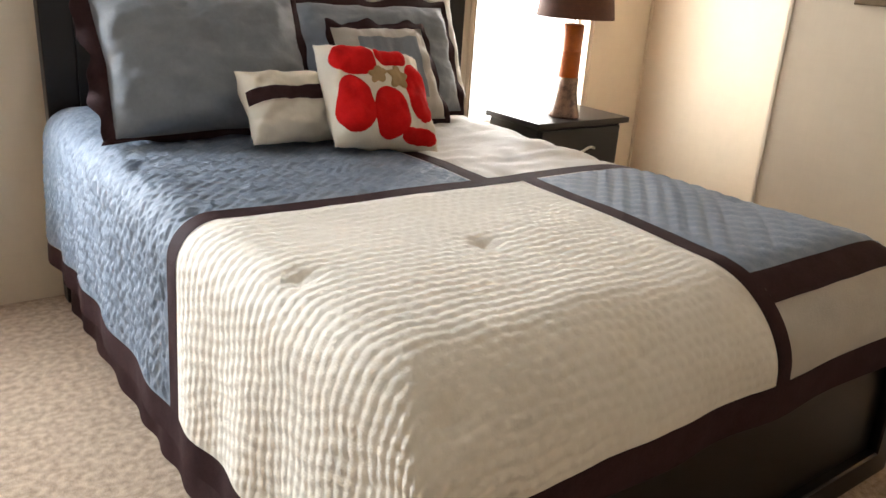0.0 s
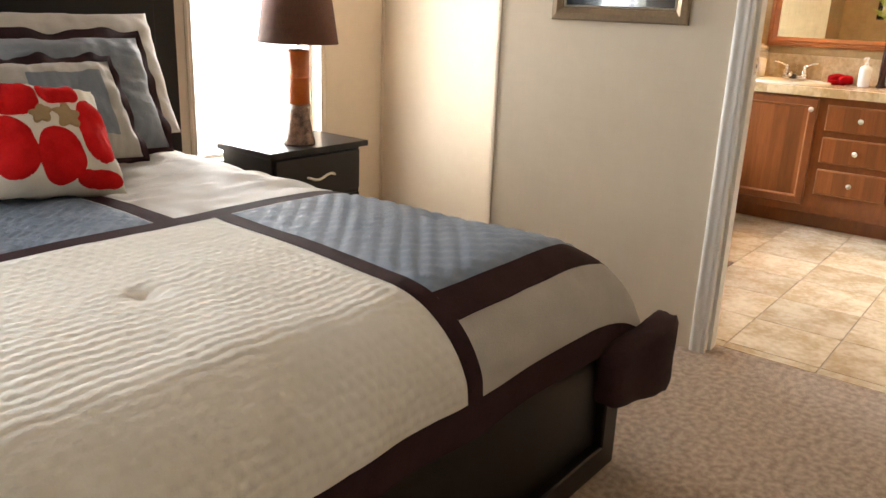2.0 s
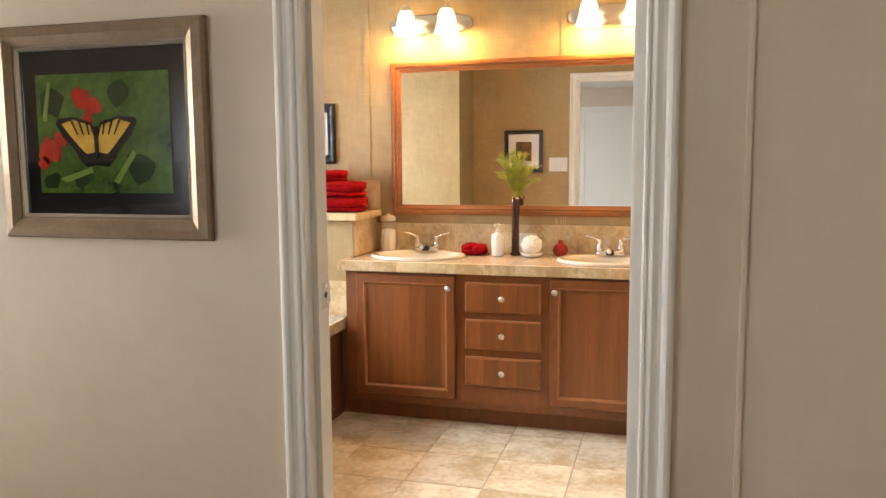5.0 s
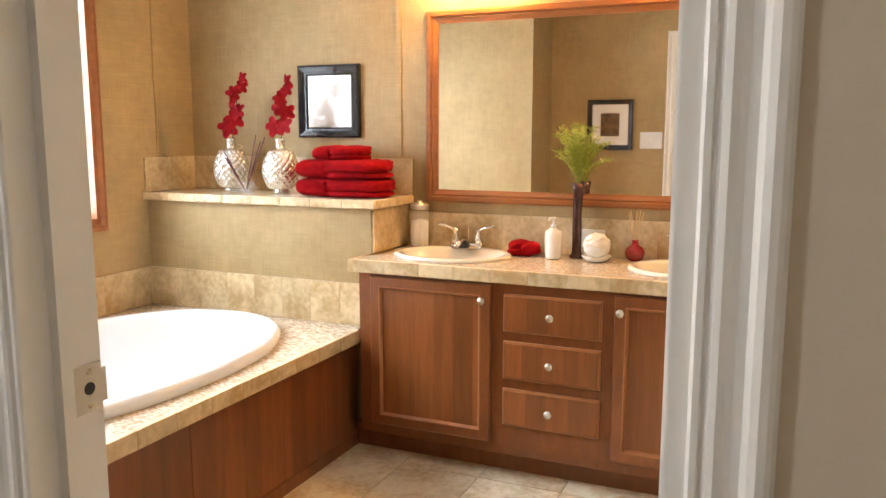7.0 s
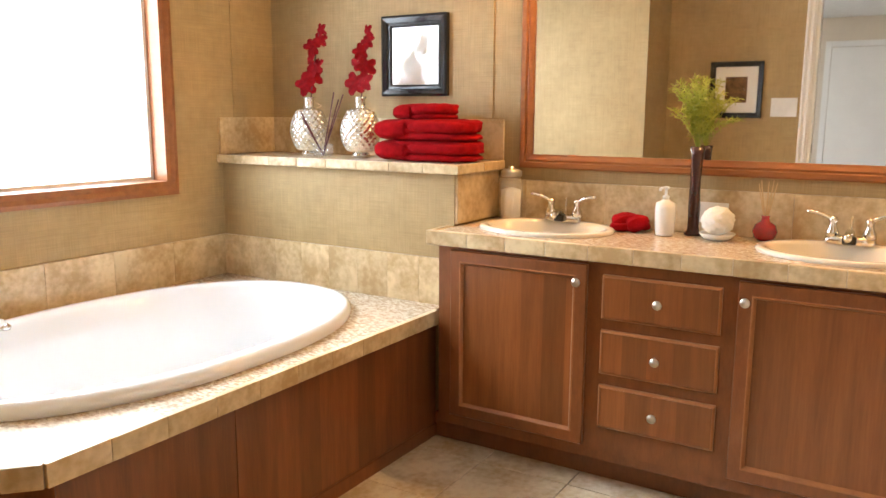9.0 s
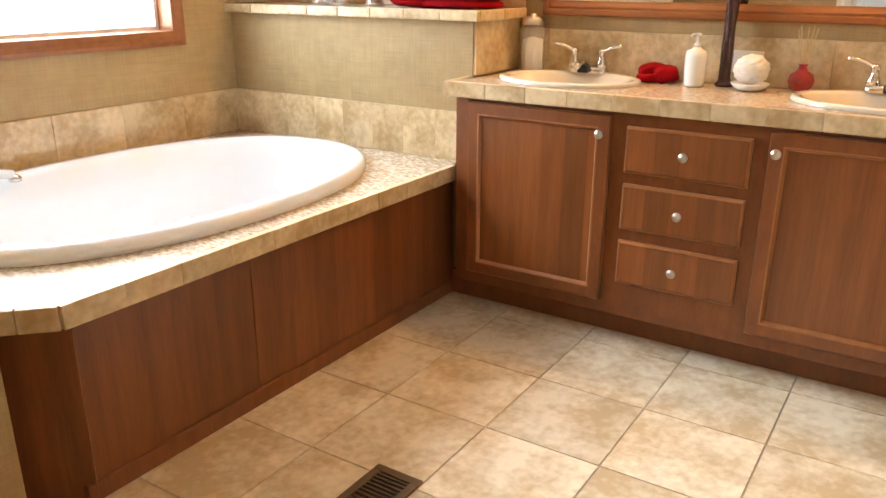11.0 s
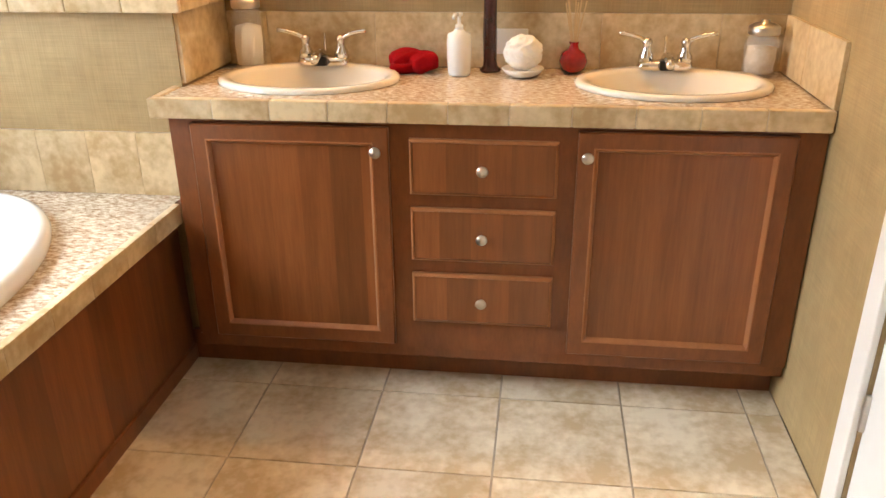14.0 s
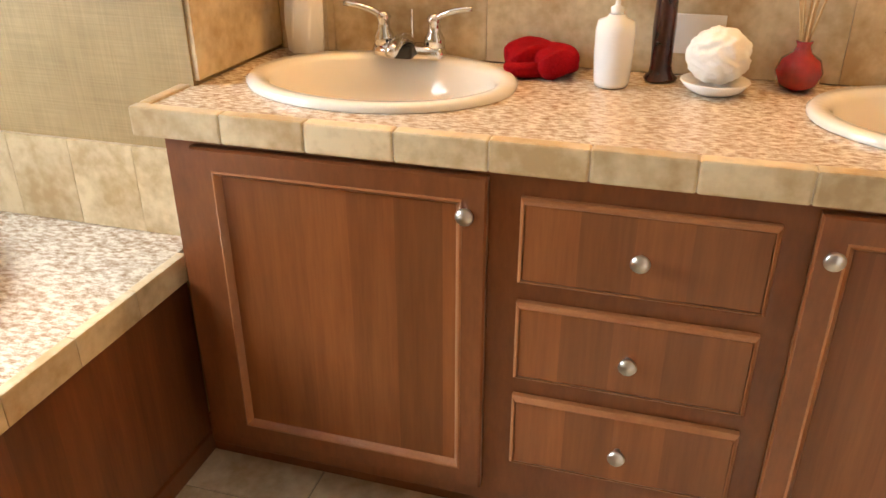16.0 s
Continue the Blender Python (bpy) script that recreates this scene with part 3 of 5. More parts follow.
for i in range(4):
    w = (EXT - 1.66) / 4
    part("upstand_tile", box((BACK - 0.012, 1.66 + i * w + 0.001, LT + 0.002), (BACK, 1.66 + (i + 1) * w - 0.001, LT + 0.17), 0.002), TRAV_WALL, ledge)
part("upstand_tile", box((LX - 0.02, EXT - 0.012, LT + 0.002), (BACK - 0.014, EXT, LT + 0.17), 0.002), TRAV_WALL, ledge)
part("side_tile", box((LX + 0.004, 1.682, 0.86), (BACK - 0.002, 1.694, LT - 0.037), 0.002), TRAV_WALL, ledge)

# ---- bathroom: vanity ----
CT = 0.853
VF = 5.345
vanity = thing("vanity_cabinet", 5.6, 0.85, 0, "cherry-stained double vanity cabinet with three centre drawers", "vanity")
part("carcass", box((VF + 0.018, 0.004, 0.10), (BACK - 0.002, 1.69, 0.66)), WOODF, vanity)
ff = bmesh.new()
box((VF, 0.004, 0.135), (VF + 0.018, 0.072, 0.803), bm=ff)
box((VF, 1.615, 0.135), (VF + 0.018, 1.675, 0.803), bm=ff)
box((VF, 0.072, 0.79), (VF + 0.018, 1.615, 0.803), bm=ff)
box((VF + 0.001, 0.072, 0.135), (VF + 0.018, 1.615, 0.79), bm=ff)
part("face_frame", ff, WOODF, vanity)
part("end_panel", box((VF + 0.019, 1.675, 0.10), (LX, 1.691, 0.803)), WOODF, vanity)
part("kick_board", box((VF + 0.09, 0.004, 0), (VF + 0.105, 1.75, 0.10)), WOODF, vanity)
part("kick_rail", box((VF + 0.012, 0.004, 0.098), (VF + 0.09, 1.69, 0.135), 0.003), WOODF, vanity)


def knob(y, z, parent):
    bm = lathe([(0.0, 0.0), (0.006, 0.0), (0.006, 0.012), (0.0135, 0.017), (0.0155, 0.022), (0.013, 0.027), (0.0, 0.029)], 0, 0, 0, 20)
    bmesh.ops.transform(bm, matrix=Matrix.Translation((VF - 0.018, y, z)) @ Matrix.Rotation(radians(-90), 4, "Y"), verts=bm.verts)
    part("knob", bm, NICKEL, parent, "round satin nickel knob", True)


for y0, y1, ky in ((1.086, 1.619, 1.117), (0.074, 0.601, 0.577)):
    bm = frame_ring("x", VF - 0.001, (y0, 0.152), (y1, 0.789), 0.057, ((0, 0), (0, -0.014), (0.06, -0.019), (0.70, -0.019), (0.70, -0.004), (1.0, -0.004), (1.0, 0)))
    d = part("cabinet_door", bm, WOODF, vanity)
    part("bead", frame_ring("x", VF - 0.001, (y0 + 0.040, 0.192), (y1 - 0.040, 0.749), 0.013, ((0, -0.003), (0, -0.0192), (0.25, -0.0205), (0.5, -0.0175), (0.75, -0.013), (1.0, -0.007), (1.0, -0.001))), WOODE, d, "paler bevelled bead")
    part("door_panel", box((VF - 0.009, y0 + 0.051, 0.205), (VF - 0.003, y1 - 0.051, 0.737)), WOOD, d, "strip-grained centre panel")
    knob(ky, 0.728, d)
for z0, z1 in ((0.611, 0.759), (0.421, 0.571), (0.231, 0.379)):
    d = part("drawer_front", box((VF - 0.019, 0.649, z0), (VF - 0.001, 1.031, z1), 0.008, segs=1), WOOD, vanity)
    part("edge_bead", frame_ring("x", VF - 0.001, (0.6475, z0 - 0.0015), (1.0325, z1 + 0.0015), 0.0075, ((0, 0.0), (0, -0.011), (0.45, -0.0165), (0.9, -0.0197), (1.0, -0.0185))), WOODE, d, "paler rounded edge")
    knob(0.84, (z0 + z1) / 2, d)

SINKS = ((5.605, 1.365), (5.605, 0.345))
counter = thing("countertop", 5.6, 0.86, 0.8, "speckled stone-look vanity top with a travertine tile edge", "countertop")
part("top", slab_with_holes([(VF + 0.002, 0.003), (BACK - 0.002, 0.003), (BACK - 0.002, 1.692), (LX, 1.692), (LX, 1.713), (VF + 0.002, 1.713)], [(sx, sy, 0.175, 0.235) for sx, sy in SINKS], 0.815, CT - 0.002), STONE, counter)
joints = [0.003] + [0.158 + 0.1543 * k for k in range(10)] + [1.722]
for a, b in zip(joints, joints[1:]):
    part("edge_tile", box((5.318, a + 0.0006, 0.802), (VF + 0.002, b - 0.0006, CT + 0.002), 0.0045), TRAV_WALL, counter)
part("edge_grout", box((5.3205, 0.006, 0.805), (VF + 0.001, 1.718, CT - 0.0015)), PALEGROUT, counter, "pale grout between the edge tiles")
part("edge_tile", box((VF + 0.004, 1.698, 0.802), (LX - 0.002, 1.722, CT + 0.002), 0.005), TRAV_WALL, counter)
backsplash = thing("backsplash", BACK, 0.85, CT, "travertine tile backsplash behind the basins", "wall tile")
ys = [1.68, 1.55, 1.21, 0.87, 0.53, 0.19, 0.004]
for a, b in zip(ys, ys[1:]):
    part("tile", box((BACK - 0.012, b + 0.0004, CT + 0.0005), (BACK, a - 0.0004, 1.015), 0.0012), TRAV_WALL, backsplash)
for a, b in ((VF - 0.02, 5.60), (5.60, BACK - 0.013)):
    part("tile", box((a + 0.001, 0.0, CT + 0.0035), (b - 0.001, 0.012, 1.015), 0.002), TRAV_WALL, backsplash)
outlet = thing("wall_outlet", BACK - 0.012, 0.82, 0.93, "cream electrical outlet plate on the backsplash", "outlet")
part("plate", box((BACK - 0.018, 0.745, 0.895), (BACK - 0.012, 0.865, 0.97), 0.002), CERAMIC, outlet)


def sink(sx, sy):
    s = thing("basin", sx, sy, CT, "oval bisque drop-in basin in the countertop", "sink", "vanity basins")
    part("bowl", oval_shell([(0.205, 0.262, CT - 0.001), (0.207, 0.264, CT + 0.008), (0.200, 0.257, CT + 0.014), (0.172, 0.232, CT + 0.012), (0.162, 0.222, CT + 0.002), (0.150, 0.205, CT - 0.05), (0.12, 0.165, CT - 0.10), (0.07, 0.095, CT - 0.128), (0.024, 0.024, CT - 0.135)], sx, sy, 56, 2.0), PORCELAIN, s, "", True)
    part("drain", lathe([(0.024, 0), (0.02, 0.004), (0.0, 0.002)], sx, sy, CT - 0.136, 20), CHROME, s, "chrome drain", True)
    return s


def faucet(fx, fy):
    z = CT + 0.012
    f = thing("faucet", fx, fy, z, "two-handled chrome basin faucet with black shading under the spout", "faucet", "basin faucets")
    bm = oval_shell([(0.028, 0.078, z), (0.03, 0.08, z + 0.008), (0.026, 0.076, z + 0.02), (0.018, 0.066, z + 0.024)], fx, fy, 32, 3.0)
    part("base_plate", bm, CHROME, f, "", True)
    for s in (-1, 1):
        hy = fy + s * 0.055
        h = part("handle", lathe([(0.022, 0.0), (0.021, 0.02), (0.013, 0.034), (0.012, 0.05), (0.016, 0.058), (0.011, 0.068), (0, 0.07)], fx, hy, z + 0.018, 20), CHROME, f, "", True)
        part("lever", tube(bezier((fx, hy, z + 0.075), (fx - 0.01, hy + s * 0.03, z + 0.098), (fx - 0.012, hy + s * 0.082, z + 0.102), 8), 0.0075, 10, taper=0.8), CHROME, h, "", True)
    part("spout", tube(bezier((fx, fy, z + 0.012), (fx - 0.02, fy, z + 0.06), (fx - 0.115, fy, z + 0.028), 10), 0.016, 12, taper=0.75), CHROME, f, "", True)
    # added black block stands for the dark shade under the spout
    part("spout_collar", box((fx - 0.052, fy - 0.021, z + 0.002), (fx - 0.022, fy + 0.021, z + 0.03), 0.006), BLACK, f, "black block for the shade under the spout")
    part("lift_rod", tube([(fx + 0.022, fy, z + 0.02), (fx + 0.022, fy, z + 0.09)], 0.003, 8), CHROME, f)
    return f


for sx, sy in SINKS:
    sink(sx, sy)
    faucet(sx + 0.172, sy)


def jar(x, y, mat, h):
    j = thing("glass_jar", x, y, CT, "clear glass jar with a metal lid, filled with white pieces", "jar", "jars on the vanity")
    part("glass", lathe([(0.0, 0.001), (0.045, 0.001), (0.048, 0.01), (0.048, h - 0.02), (0.036, h), (0.033, h), (0.041, h - 0.022), (0.041, 0.012), (0, 0.008)], x, y, CT, 28), CLEAR, j, "", True)
    part("contents", lathe([(0, 0.01), (0.037, 0.011), (0.039, h * 0.4), (0.037, h * 0.7), (0.0, h * 0.76)], x, y, CT, 28, wave=lambda a, z, r: 0.0035 * math.sin(7 * a + 90 * z) * (r > 0.01)), mat, j, "white shells and cotton", True)
    part("lid", lathe([(0.04, h), (0.043, h + 0.003), (0.043, h + 0.022), (0.03, h + 0.03), (0.012, h + 0.032), (0.012, h + 0.04), (0, h + 0.042)], x, y, CT, 28), NICKEL, j, "brushed metal lid", True)


jar(5.768, 1.595, POUF, 0.178)
jar(5.755, 0.085, SHELLS, 0.115)


def pillowy(cx, cy, cz, lx, ly, lz, rot=0.0, n=18, noise_amp=0.004, sq=4.0):
    """A soft rounded block."""
    bm = bmesh.new()
    bmesh.ops.create_uvsphere(bm, u_segments=2 * n, v_segments=n, radius=1)
    for v in bm.verts:
        c = v.co
        m = (abs(c.x) ** sq + abs(c.y) ** sq + abs(c.z) ** sq) ** (1 / sq)
        p = Vector((c.x / m * lx, c.y / m * ly, c.z / m * lz))
        p += Vector((1, 1, 1)) * noise_amp * noise.noise(Vector((p.x * 22 + cx, p.y * 22 + cy, p.z * 22 + cz)))
        v.co = p
    bmesh.ops.transform(bm, matrix=Matrix.Translation((cx, cy, cz)) @ Matrix.Rotation(rot, 4, "Z"), verts=bm.verts)
    return bm


rolled = thing("hand_towel", 5.745, 1.08, CT, "red terry hand towel folded on the vanity top", "towel")
part("fold", pillowy(5.76, 1.105, CT + 0.032, 0.042, 0.052, 0.030, 0.45, 18, 0.010, 3.0), RED, rolled, "", True)
part("fold", pillowy(5.735, 1.05, CT + 0.030, 0.042, 0.045, 0.029, 0.45, 18, 0.010, 3.0), RED, rolled, "", True)
part("fold", pillowy(5.74, 1.08, CT + 0.016, 0.036, 0.075, 0.016, 0.45, 18, 0.006, 3.5), RED, rolled, "", True)

soap = thing("soap_dispenser", 5.70, 0.94, CT, "white ceramic pump soap dispenser", "soap dispenser")
part("bottle", lathe([(0.0, 0), (0.030, 0), (0.033, 0.008), (0.036, 0.06), (0.036, 0.10), (0.033, 0.118), (0.018, 0.124), (0.014, 0.13), (0, 0.131)], 5.70, 0.94, CT, 28), CERAMIC, soap, "", True)
bm = lathe([(0.012, 0.13), (0.012, 0.142), (0.005, 0.146), (0.005, 0.165), (0.011, 0.168), (0.011, 0.176), (0, 0.178)], 5.70, 0.94, CT, 18)
tube([(5.70, 0.94, CT + 0.172), (5.672, 0.95, CT + 0.172), (5.664, 0.953, CT + 0.164)], 0.005, 8, bm)
part("pump", bm, CERAMIC, soap, "", True)

bud = thing("bud_vase", 5.765, 0.855, CT, "tall burgundy twisted vase holding a fern sprig", "vase")
part("body", lathe([(0.0, 0), (0.030, 0), (0.032, 0.006), (0.022, 0.016), (0.019, 0.03), (0.021, 0.10), (0.018, 0.2), (0.022, 0.29), (0.026, 0.318), (0.02, 0.316), (0.012, 0.29), (0, 0.28)], 5.765, 0.855, CT, 28, wave=lambda a, z, r: 0.002 * math.sin(3 * a + 40 * z)), VASEBROWN, bud, "", True)
fern = thing("fern_sprig", 5.765, 0.855, CT + 0.30, "feathery yellow-green artificial fern standing in the vase", "plant")
bm, stems = bmesh.new(), bmesh.new()
rng = random.Random(4)
for k in range(34):
    a = rng.uniform(0, 2 * math.pi)
    reach = rng.uniform(0.015, 0.125)
    hgt = rng.uniform(0.10, 0.27)
    path = bezier((5.765, 0.855, CT + 0.30), (5.765 + 0.3 * reach * math.cos(a), 0.855 + 0.3 * reach * math.sin(a), CT + 0.32 + hgt * 0.7), (5.765 + reach * math.cos(a) * 0.6, 0.855 + reach * math.sin(a), CT + 0.30 + hgt), 10)
    tube(path, 0.0012, 4, stems)
    for i, p in enumerate(path[3:]):
        for s in range(7):
            d = Vector((rng.uniform(-1, 1), rng.uniform(-1, 1), rng.uniform(-0.3, 1))).normalized()
            side = d.cross(Vector((rng.uniform(-1, 1), 0.3, 0.5))).normalized() * 0.0022
            ln = rng.uniform(0.014, 0.028)
            q = [bm.verts.new(p - side * 0.5), bm.verts.new(p + d * ln * 0.5 - side), bm.verts.new(p + d * ln), bm.verts.new(p + d * ln * 0.5 + side)]
            bm.faces.new(q)
part("fronds", bm, LEAF, fern)
part("stalks", stems, LEAF, fern)

dish = thing("soap_dish", 5.70, 0.755, CT, "shallow white ceramic dish", "dish")
part("dish_body", lathe([(0, 0), (0.035, 0), (0.05, 0.008), (0.062, 0.022), (0.060, 0.024), (0.045, 0.013), (0, 0.01)], 5.70, 0.755, CT, 32), CERAMIC, dish, "", True)
pouf = thing("bath_sponge", 5.70, 0.755, CT + 0.012, "ruffled white mesh bath sponge on a dish", "bath sponge")
bm = bmesh.new()
bmesh.ops.create_icosphere(bm, subdivisions=5, radius=0.05)
for v in bm.verts:
    d = v.co.normalized()
    f = 1 + 0.05 * math.sin(7 * math.atan2(d.y, d.x) + 4 * math.sin(4 * d.z + 1)) * math.cos(6 * d.z) + 0.09 * noise.noise(d * 3.5) + 0.05 * noise.noise(d * 13)
    v.co = Vector((d.x * 0.053, d.y * 0.055, d.z * 0.048)) * f + Vector((5.70, 0.755, CT + 0.067))
part("ruffle", bm, POUF, pouf, "", True)

diff = thing("reed_diffuser", 5.765, 0.61, CT, "round red glass reed diffuser bottle", "diffuser")
part("bottle", lathe([(0, 0), (0.022, 0), (0.036, 0.012), (0.042, 0.034), (0.034, 0.056), (0.016, 0.068), (0.012, 0.08), (0.015, 0.088), (0.010, 0.088), (0, 0.08)], 5.765, 0.61, CT, 28), REDGLASS, diff, "", True)
for k in range(7):
    a = k * 2.4
    part("reed", tube([(5.765, 0.61, CT + 0.05), (5.765 + 0.018 * math.cos(a), 0.61 + 0.03 * math.sin(a), CT + 0.205 + 0.01 * math.sin(k * 3))], 0.0022, 5), REED, diff)

# ---- things on the ledge ----


def hobnail_vase(x, y, group):
    v = thing("mercury_vase", x, y, LT, "hobnail mercury-glass vase with a short neck", "vase", group)
    prof = [(0.0, 0), (0.038, 0), (0.038, 0.018), (0.030, 0.024)]
    for i in range(61):
        t = i / 60
        prof.append((0.034 + 0.050 * math.sin(math.pi * (0.12 + 0.80 * t)) ** 0.85, 0.026 + 0.182 * t))
    prof += [(0.026, 0.214), (0.022, 0.220), (0.022, 0.252), (0.028, 0.263), (0.021, 0.260), (0.018, 0.215), (0, 0.205)]

    def bumps(a, h, r):
        if h < 0.03 or h > 0.205 or r < 0.03:
            return 0
        return 0.006 * (abs(math.sin(8 * a + 95 * h)) * abs(math.sin(8 * a - 95 * h))) ** 0.7
    part("body", lathe(prof, x, y, LT, 128, wave=bumps), MERCURY, v, "", True)
    return v


def orchid(x, y, lean, top, group, seed):
    rng = random.Random(seed)
    o = thing("orchid_stem", x, y, LT + 0.2, "red artificial orchid spray standing in a vase", "flowers", group)
    path = bezier((x, y, LT + 0.10), (x - 0.01, y + lean * 0.2, LT + 0.36), (x - 0.03, y + lean, LT + top), 16)
    part("stalk", tube(path, 0.003, 6), STEM, o)
    for i in (7, 8, 10, 11, 13, 14, 16):
        bm = bmesh.new()
        p = path[i] + Vector((rng.uniform(-0.02, 0.004), (0.026 if i % 2 else -0.022) * (1.1 - 0.05 * (i - 7)) + rng.uniform(-0.008, 0.008), rng.uniform(-0.012, 0.012)))
        size = 0.047 * (1.1 - 0.50 * (i - 7) / 9)
        face = Vector((-1, rng.uniform(-0.7, 0.5), rng.uniform(-0.3, 0.4))).normalized()
        u = face.cross(Vector((0, 0, 1))).normalized()
        w = u.cross(face)
        for k in range(5):
            a = 2 * math.pi * k / 5 + rng.uniform(-0.2, 0.2)
            d = math.cos(a) * u + math.sin(a) * w
            s = face.cross(d)
            pts = [p, p + d * size * 0.45 + s * size * 0.42 + face * 0.006, p + d * size * 0.95 + s * size * 0.28 + face * 0.002, p + d * size * 1.1 + face * -0.003, p + d * size * 0.95 - s * size * 0.28 + face * 0.002, p + d * size * 0.45 - s * size * 0.42 + face * 0.006]
            mid = bm.verts.new(p + d * size * 0.55 - face * 0.004)
            vs = [bm.verts.new(q) for q in pts]
            for m in range(6):
                bm.faces.new((mid, vs[m], vs[(m + 1) % 6]))
        part("bloom", bm, PETAL, o, "", True)
    return o


for k, (x, y) in enumerate(((5.66, 2.573), (5.66, 2.282))):
    hobnail_vase(x, y, "vases on the ledge")
    orchid(x, y, -0.10 + 0.03 * k, 0.555 - 0.035 * k, "orchids on the ledge", 10 + k)
ring = thing("glass_cube", 5.60, 2.445, LT, "small clear glass cube holder with dark sticks", "diffuser")
part("cube", box((5.57, 2.41, LT + 0.001), (5.63, 2.48, LT + 0.058), 0.004), CLEAR, ring)
for y1, h in ((2.54, 0.20), (2.30, 0.27), (2.325, 0.25), (2.35, 0.28), (2.53, 0.17)):
    part("stick", tube([(5.60, 2.445, LT + 0.008), (5.565, y1, LT + h)], 0.003, 6), STEM, ring)
curl = [(5.655 + 0.012 * math.cos(k * 0.9), 2.515 + 0.012 * math.sin(k * 0.9), LT + 0.14 + 0.0042 * k) for k in range(24)]
part("curl", tube(curl, 0.0016, 5), REED, ring, "curled pale tendril", True)


def folded_towel(cx, cy, z, lx, ly, h, name, label, seed):
    """A towel folded in thirds: a plump near part, and the loose flap with its layered end."""
    t = thing(name, cx, cy, z, label, "towel", "towels on the ledge")
    rg = random.Random(seed)
    for i in range(3):
        hh = h / 3
        part("layer", pillowy(cx + 0.006, cy - ly * 0.10 - rg.uniform(0, 0.008), z + hh * (i + 0.5), lx * 0.93, ly * 0.84, hh * 0.60, rg.uniform(-0.02, 0.02), 18, 0.006, 3.2), RED, t, "", True)
    part("near_fold", pillowy(cx - 0.008, cy + ly * 0.55, z + h * 0.5, lx * 0.98, ly * 0.46, h * 0.50, 0.03, 22, 0.007, 2.8), RED, t, "", True)
    part("outer_flap", pillowy(cx - 0.010, cy - ly * 0.34, z + h * 0.66, lx * 1.0, ly * 0.64, h * 0.35, -0.03, 22, 0.007, 3.0), RED, t, "", True)
    part("under_flap", pillowy(cx - 0.004, cy - ly * 0.30, z + h * 0.22, lx * 0.96, ly * 0.62, h * 0.22, 0.02, 22, 0.006, 3.0), RED, t, "", True)
    part("hem", tube(bezier((cx - lx * 0.86, cy + ly * 0.24, z + h * 0.92), (cx - lx * 1.06, cy + ly * 0.25, z + h * 0.5), (cx - lx * 0.9, cy + ly * 0.22, z + h * 0.08), 10), 0.004, 6), RED, t, "stitched hem", True)
    return t


folded_towel(5.64, 1.905, LT + 0.002, 0.125, 0.232, 0.082, "bath_towel", "folded red bath towel on the tiled ledge", 1)
folded_towel(5.64, 1.910, LT + 0.084, 0.122, 0.228, 0.084, "bath_towel", "folded red bath towel stacked on another", 2)
folded_towel(5.65, 1.930, LT + 0.168, 0.09, 0.132, 0.062, "wash_cloth", "small folded red towel on top of the stack", 3)

# ---- wall pieces in the bathroom ----
mirror = thing("vanity_mirror", BACK, 0.82, 1.07, "wide vanity mirror in a moulded brown wood frame", "mirror")
part("frame", frame_ring("x", BACK, (0.05, 1.066), (1.582, 1.92), 0.056, ((0, 0), (0, -0.02), (0.12, -0.026), (0.4, -0.026), (0.48, -0.017), (0.62, -0.02), (0.85, -0.012), (1, -0.01), (1, -0.004))), MIRWOOD, mirror)
part("mirror_glass", box((BACK - 0.006, 0.10, 1.116), (BACK - 0.003, 1.532, 1.87)), MIRROR, mirror, "mirror glass")


def framed(name, at, s, a0, a1, z0, z1, width, mat, label, steps):
    ctr = (at, (a0 + a1) / 2, z0)
    p = thing(name, *ctr, label, "picture")
    part("frame", frame_ring("x", at, (a0, z0), (a1, z1), width, [(f, s * r) for f, r in steps]), mat, p)
    return p


def sheet(name, at, s, a0, a1, z0, z1, mat, parent, thick=0.002):
    lo, hi = sorted((at, at + s * thick))
    return part(name, box((lo, a0, z0), (hi, a1, z1)), mat, parent)


STEP = ((0, 0), (0, 0.02), (0.2, 0.026), (0.6, 0.02), (0.65, 0.013), (0.85, 0.014), (1, 0.008), (1, 0.002))
p = framed("wall_picture", BACK, -1, 1.932, 2.275, 1.357, 1.704, 0.05, FRAME_BLACK, "small black-framed picture under bright glass", STEP)
# opaque white sheet: window glare on the glass is put into its colour
sheet("picture_glass", BACK - 0.003, -1, 1.978, 2.229, 1.403, 1.658, PAPER, p, 0.003)
p = framed("wall_picture", WB, 1, 1.12, 1.46, 1.26, 1.63, 0.035, FRAME_BLACK, "black-framed sepia print with a white mat", STEP)
sheet("mat_board", WB + 0.002, 1, 1.15, 1.43, 1.29, 1.60, PAPER, p)
sheet("print", WB + 0.005, 1, 1.22, 1.36, 1.36, 1.53, PHOTO_SEPIA, p)
sw = thing("light_switch", WB, 0.985, 1.27, "white triple light switch plate", "light switch")
part("plate", box((WB, 0.905, 1.27), (WB + 0.006, 1.065, 1.39), 0.002), WALLPLATE, sw)
for k in range(3):
    part("toggle", box((WB + 0.006, 0.935 + 0.045 * k, 1.318), (WB + 0.016, 0.945 + 0.045 * k, 1.342), 0.002), WALLPLATE, sw)


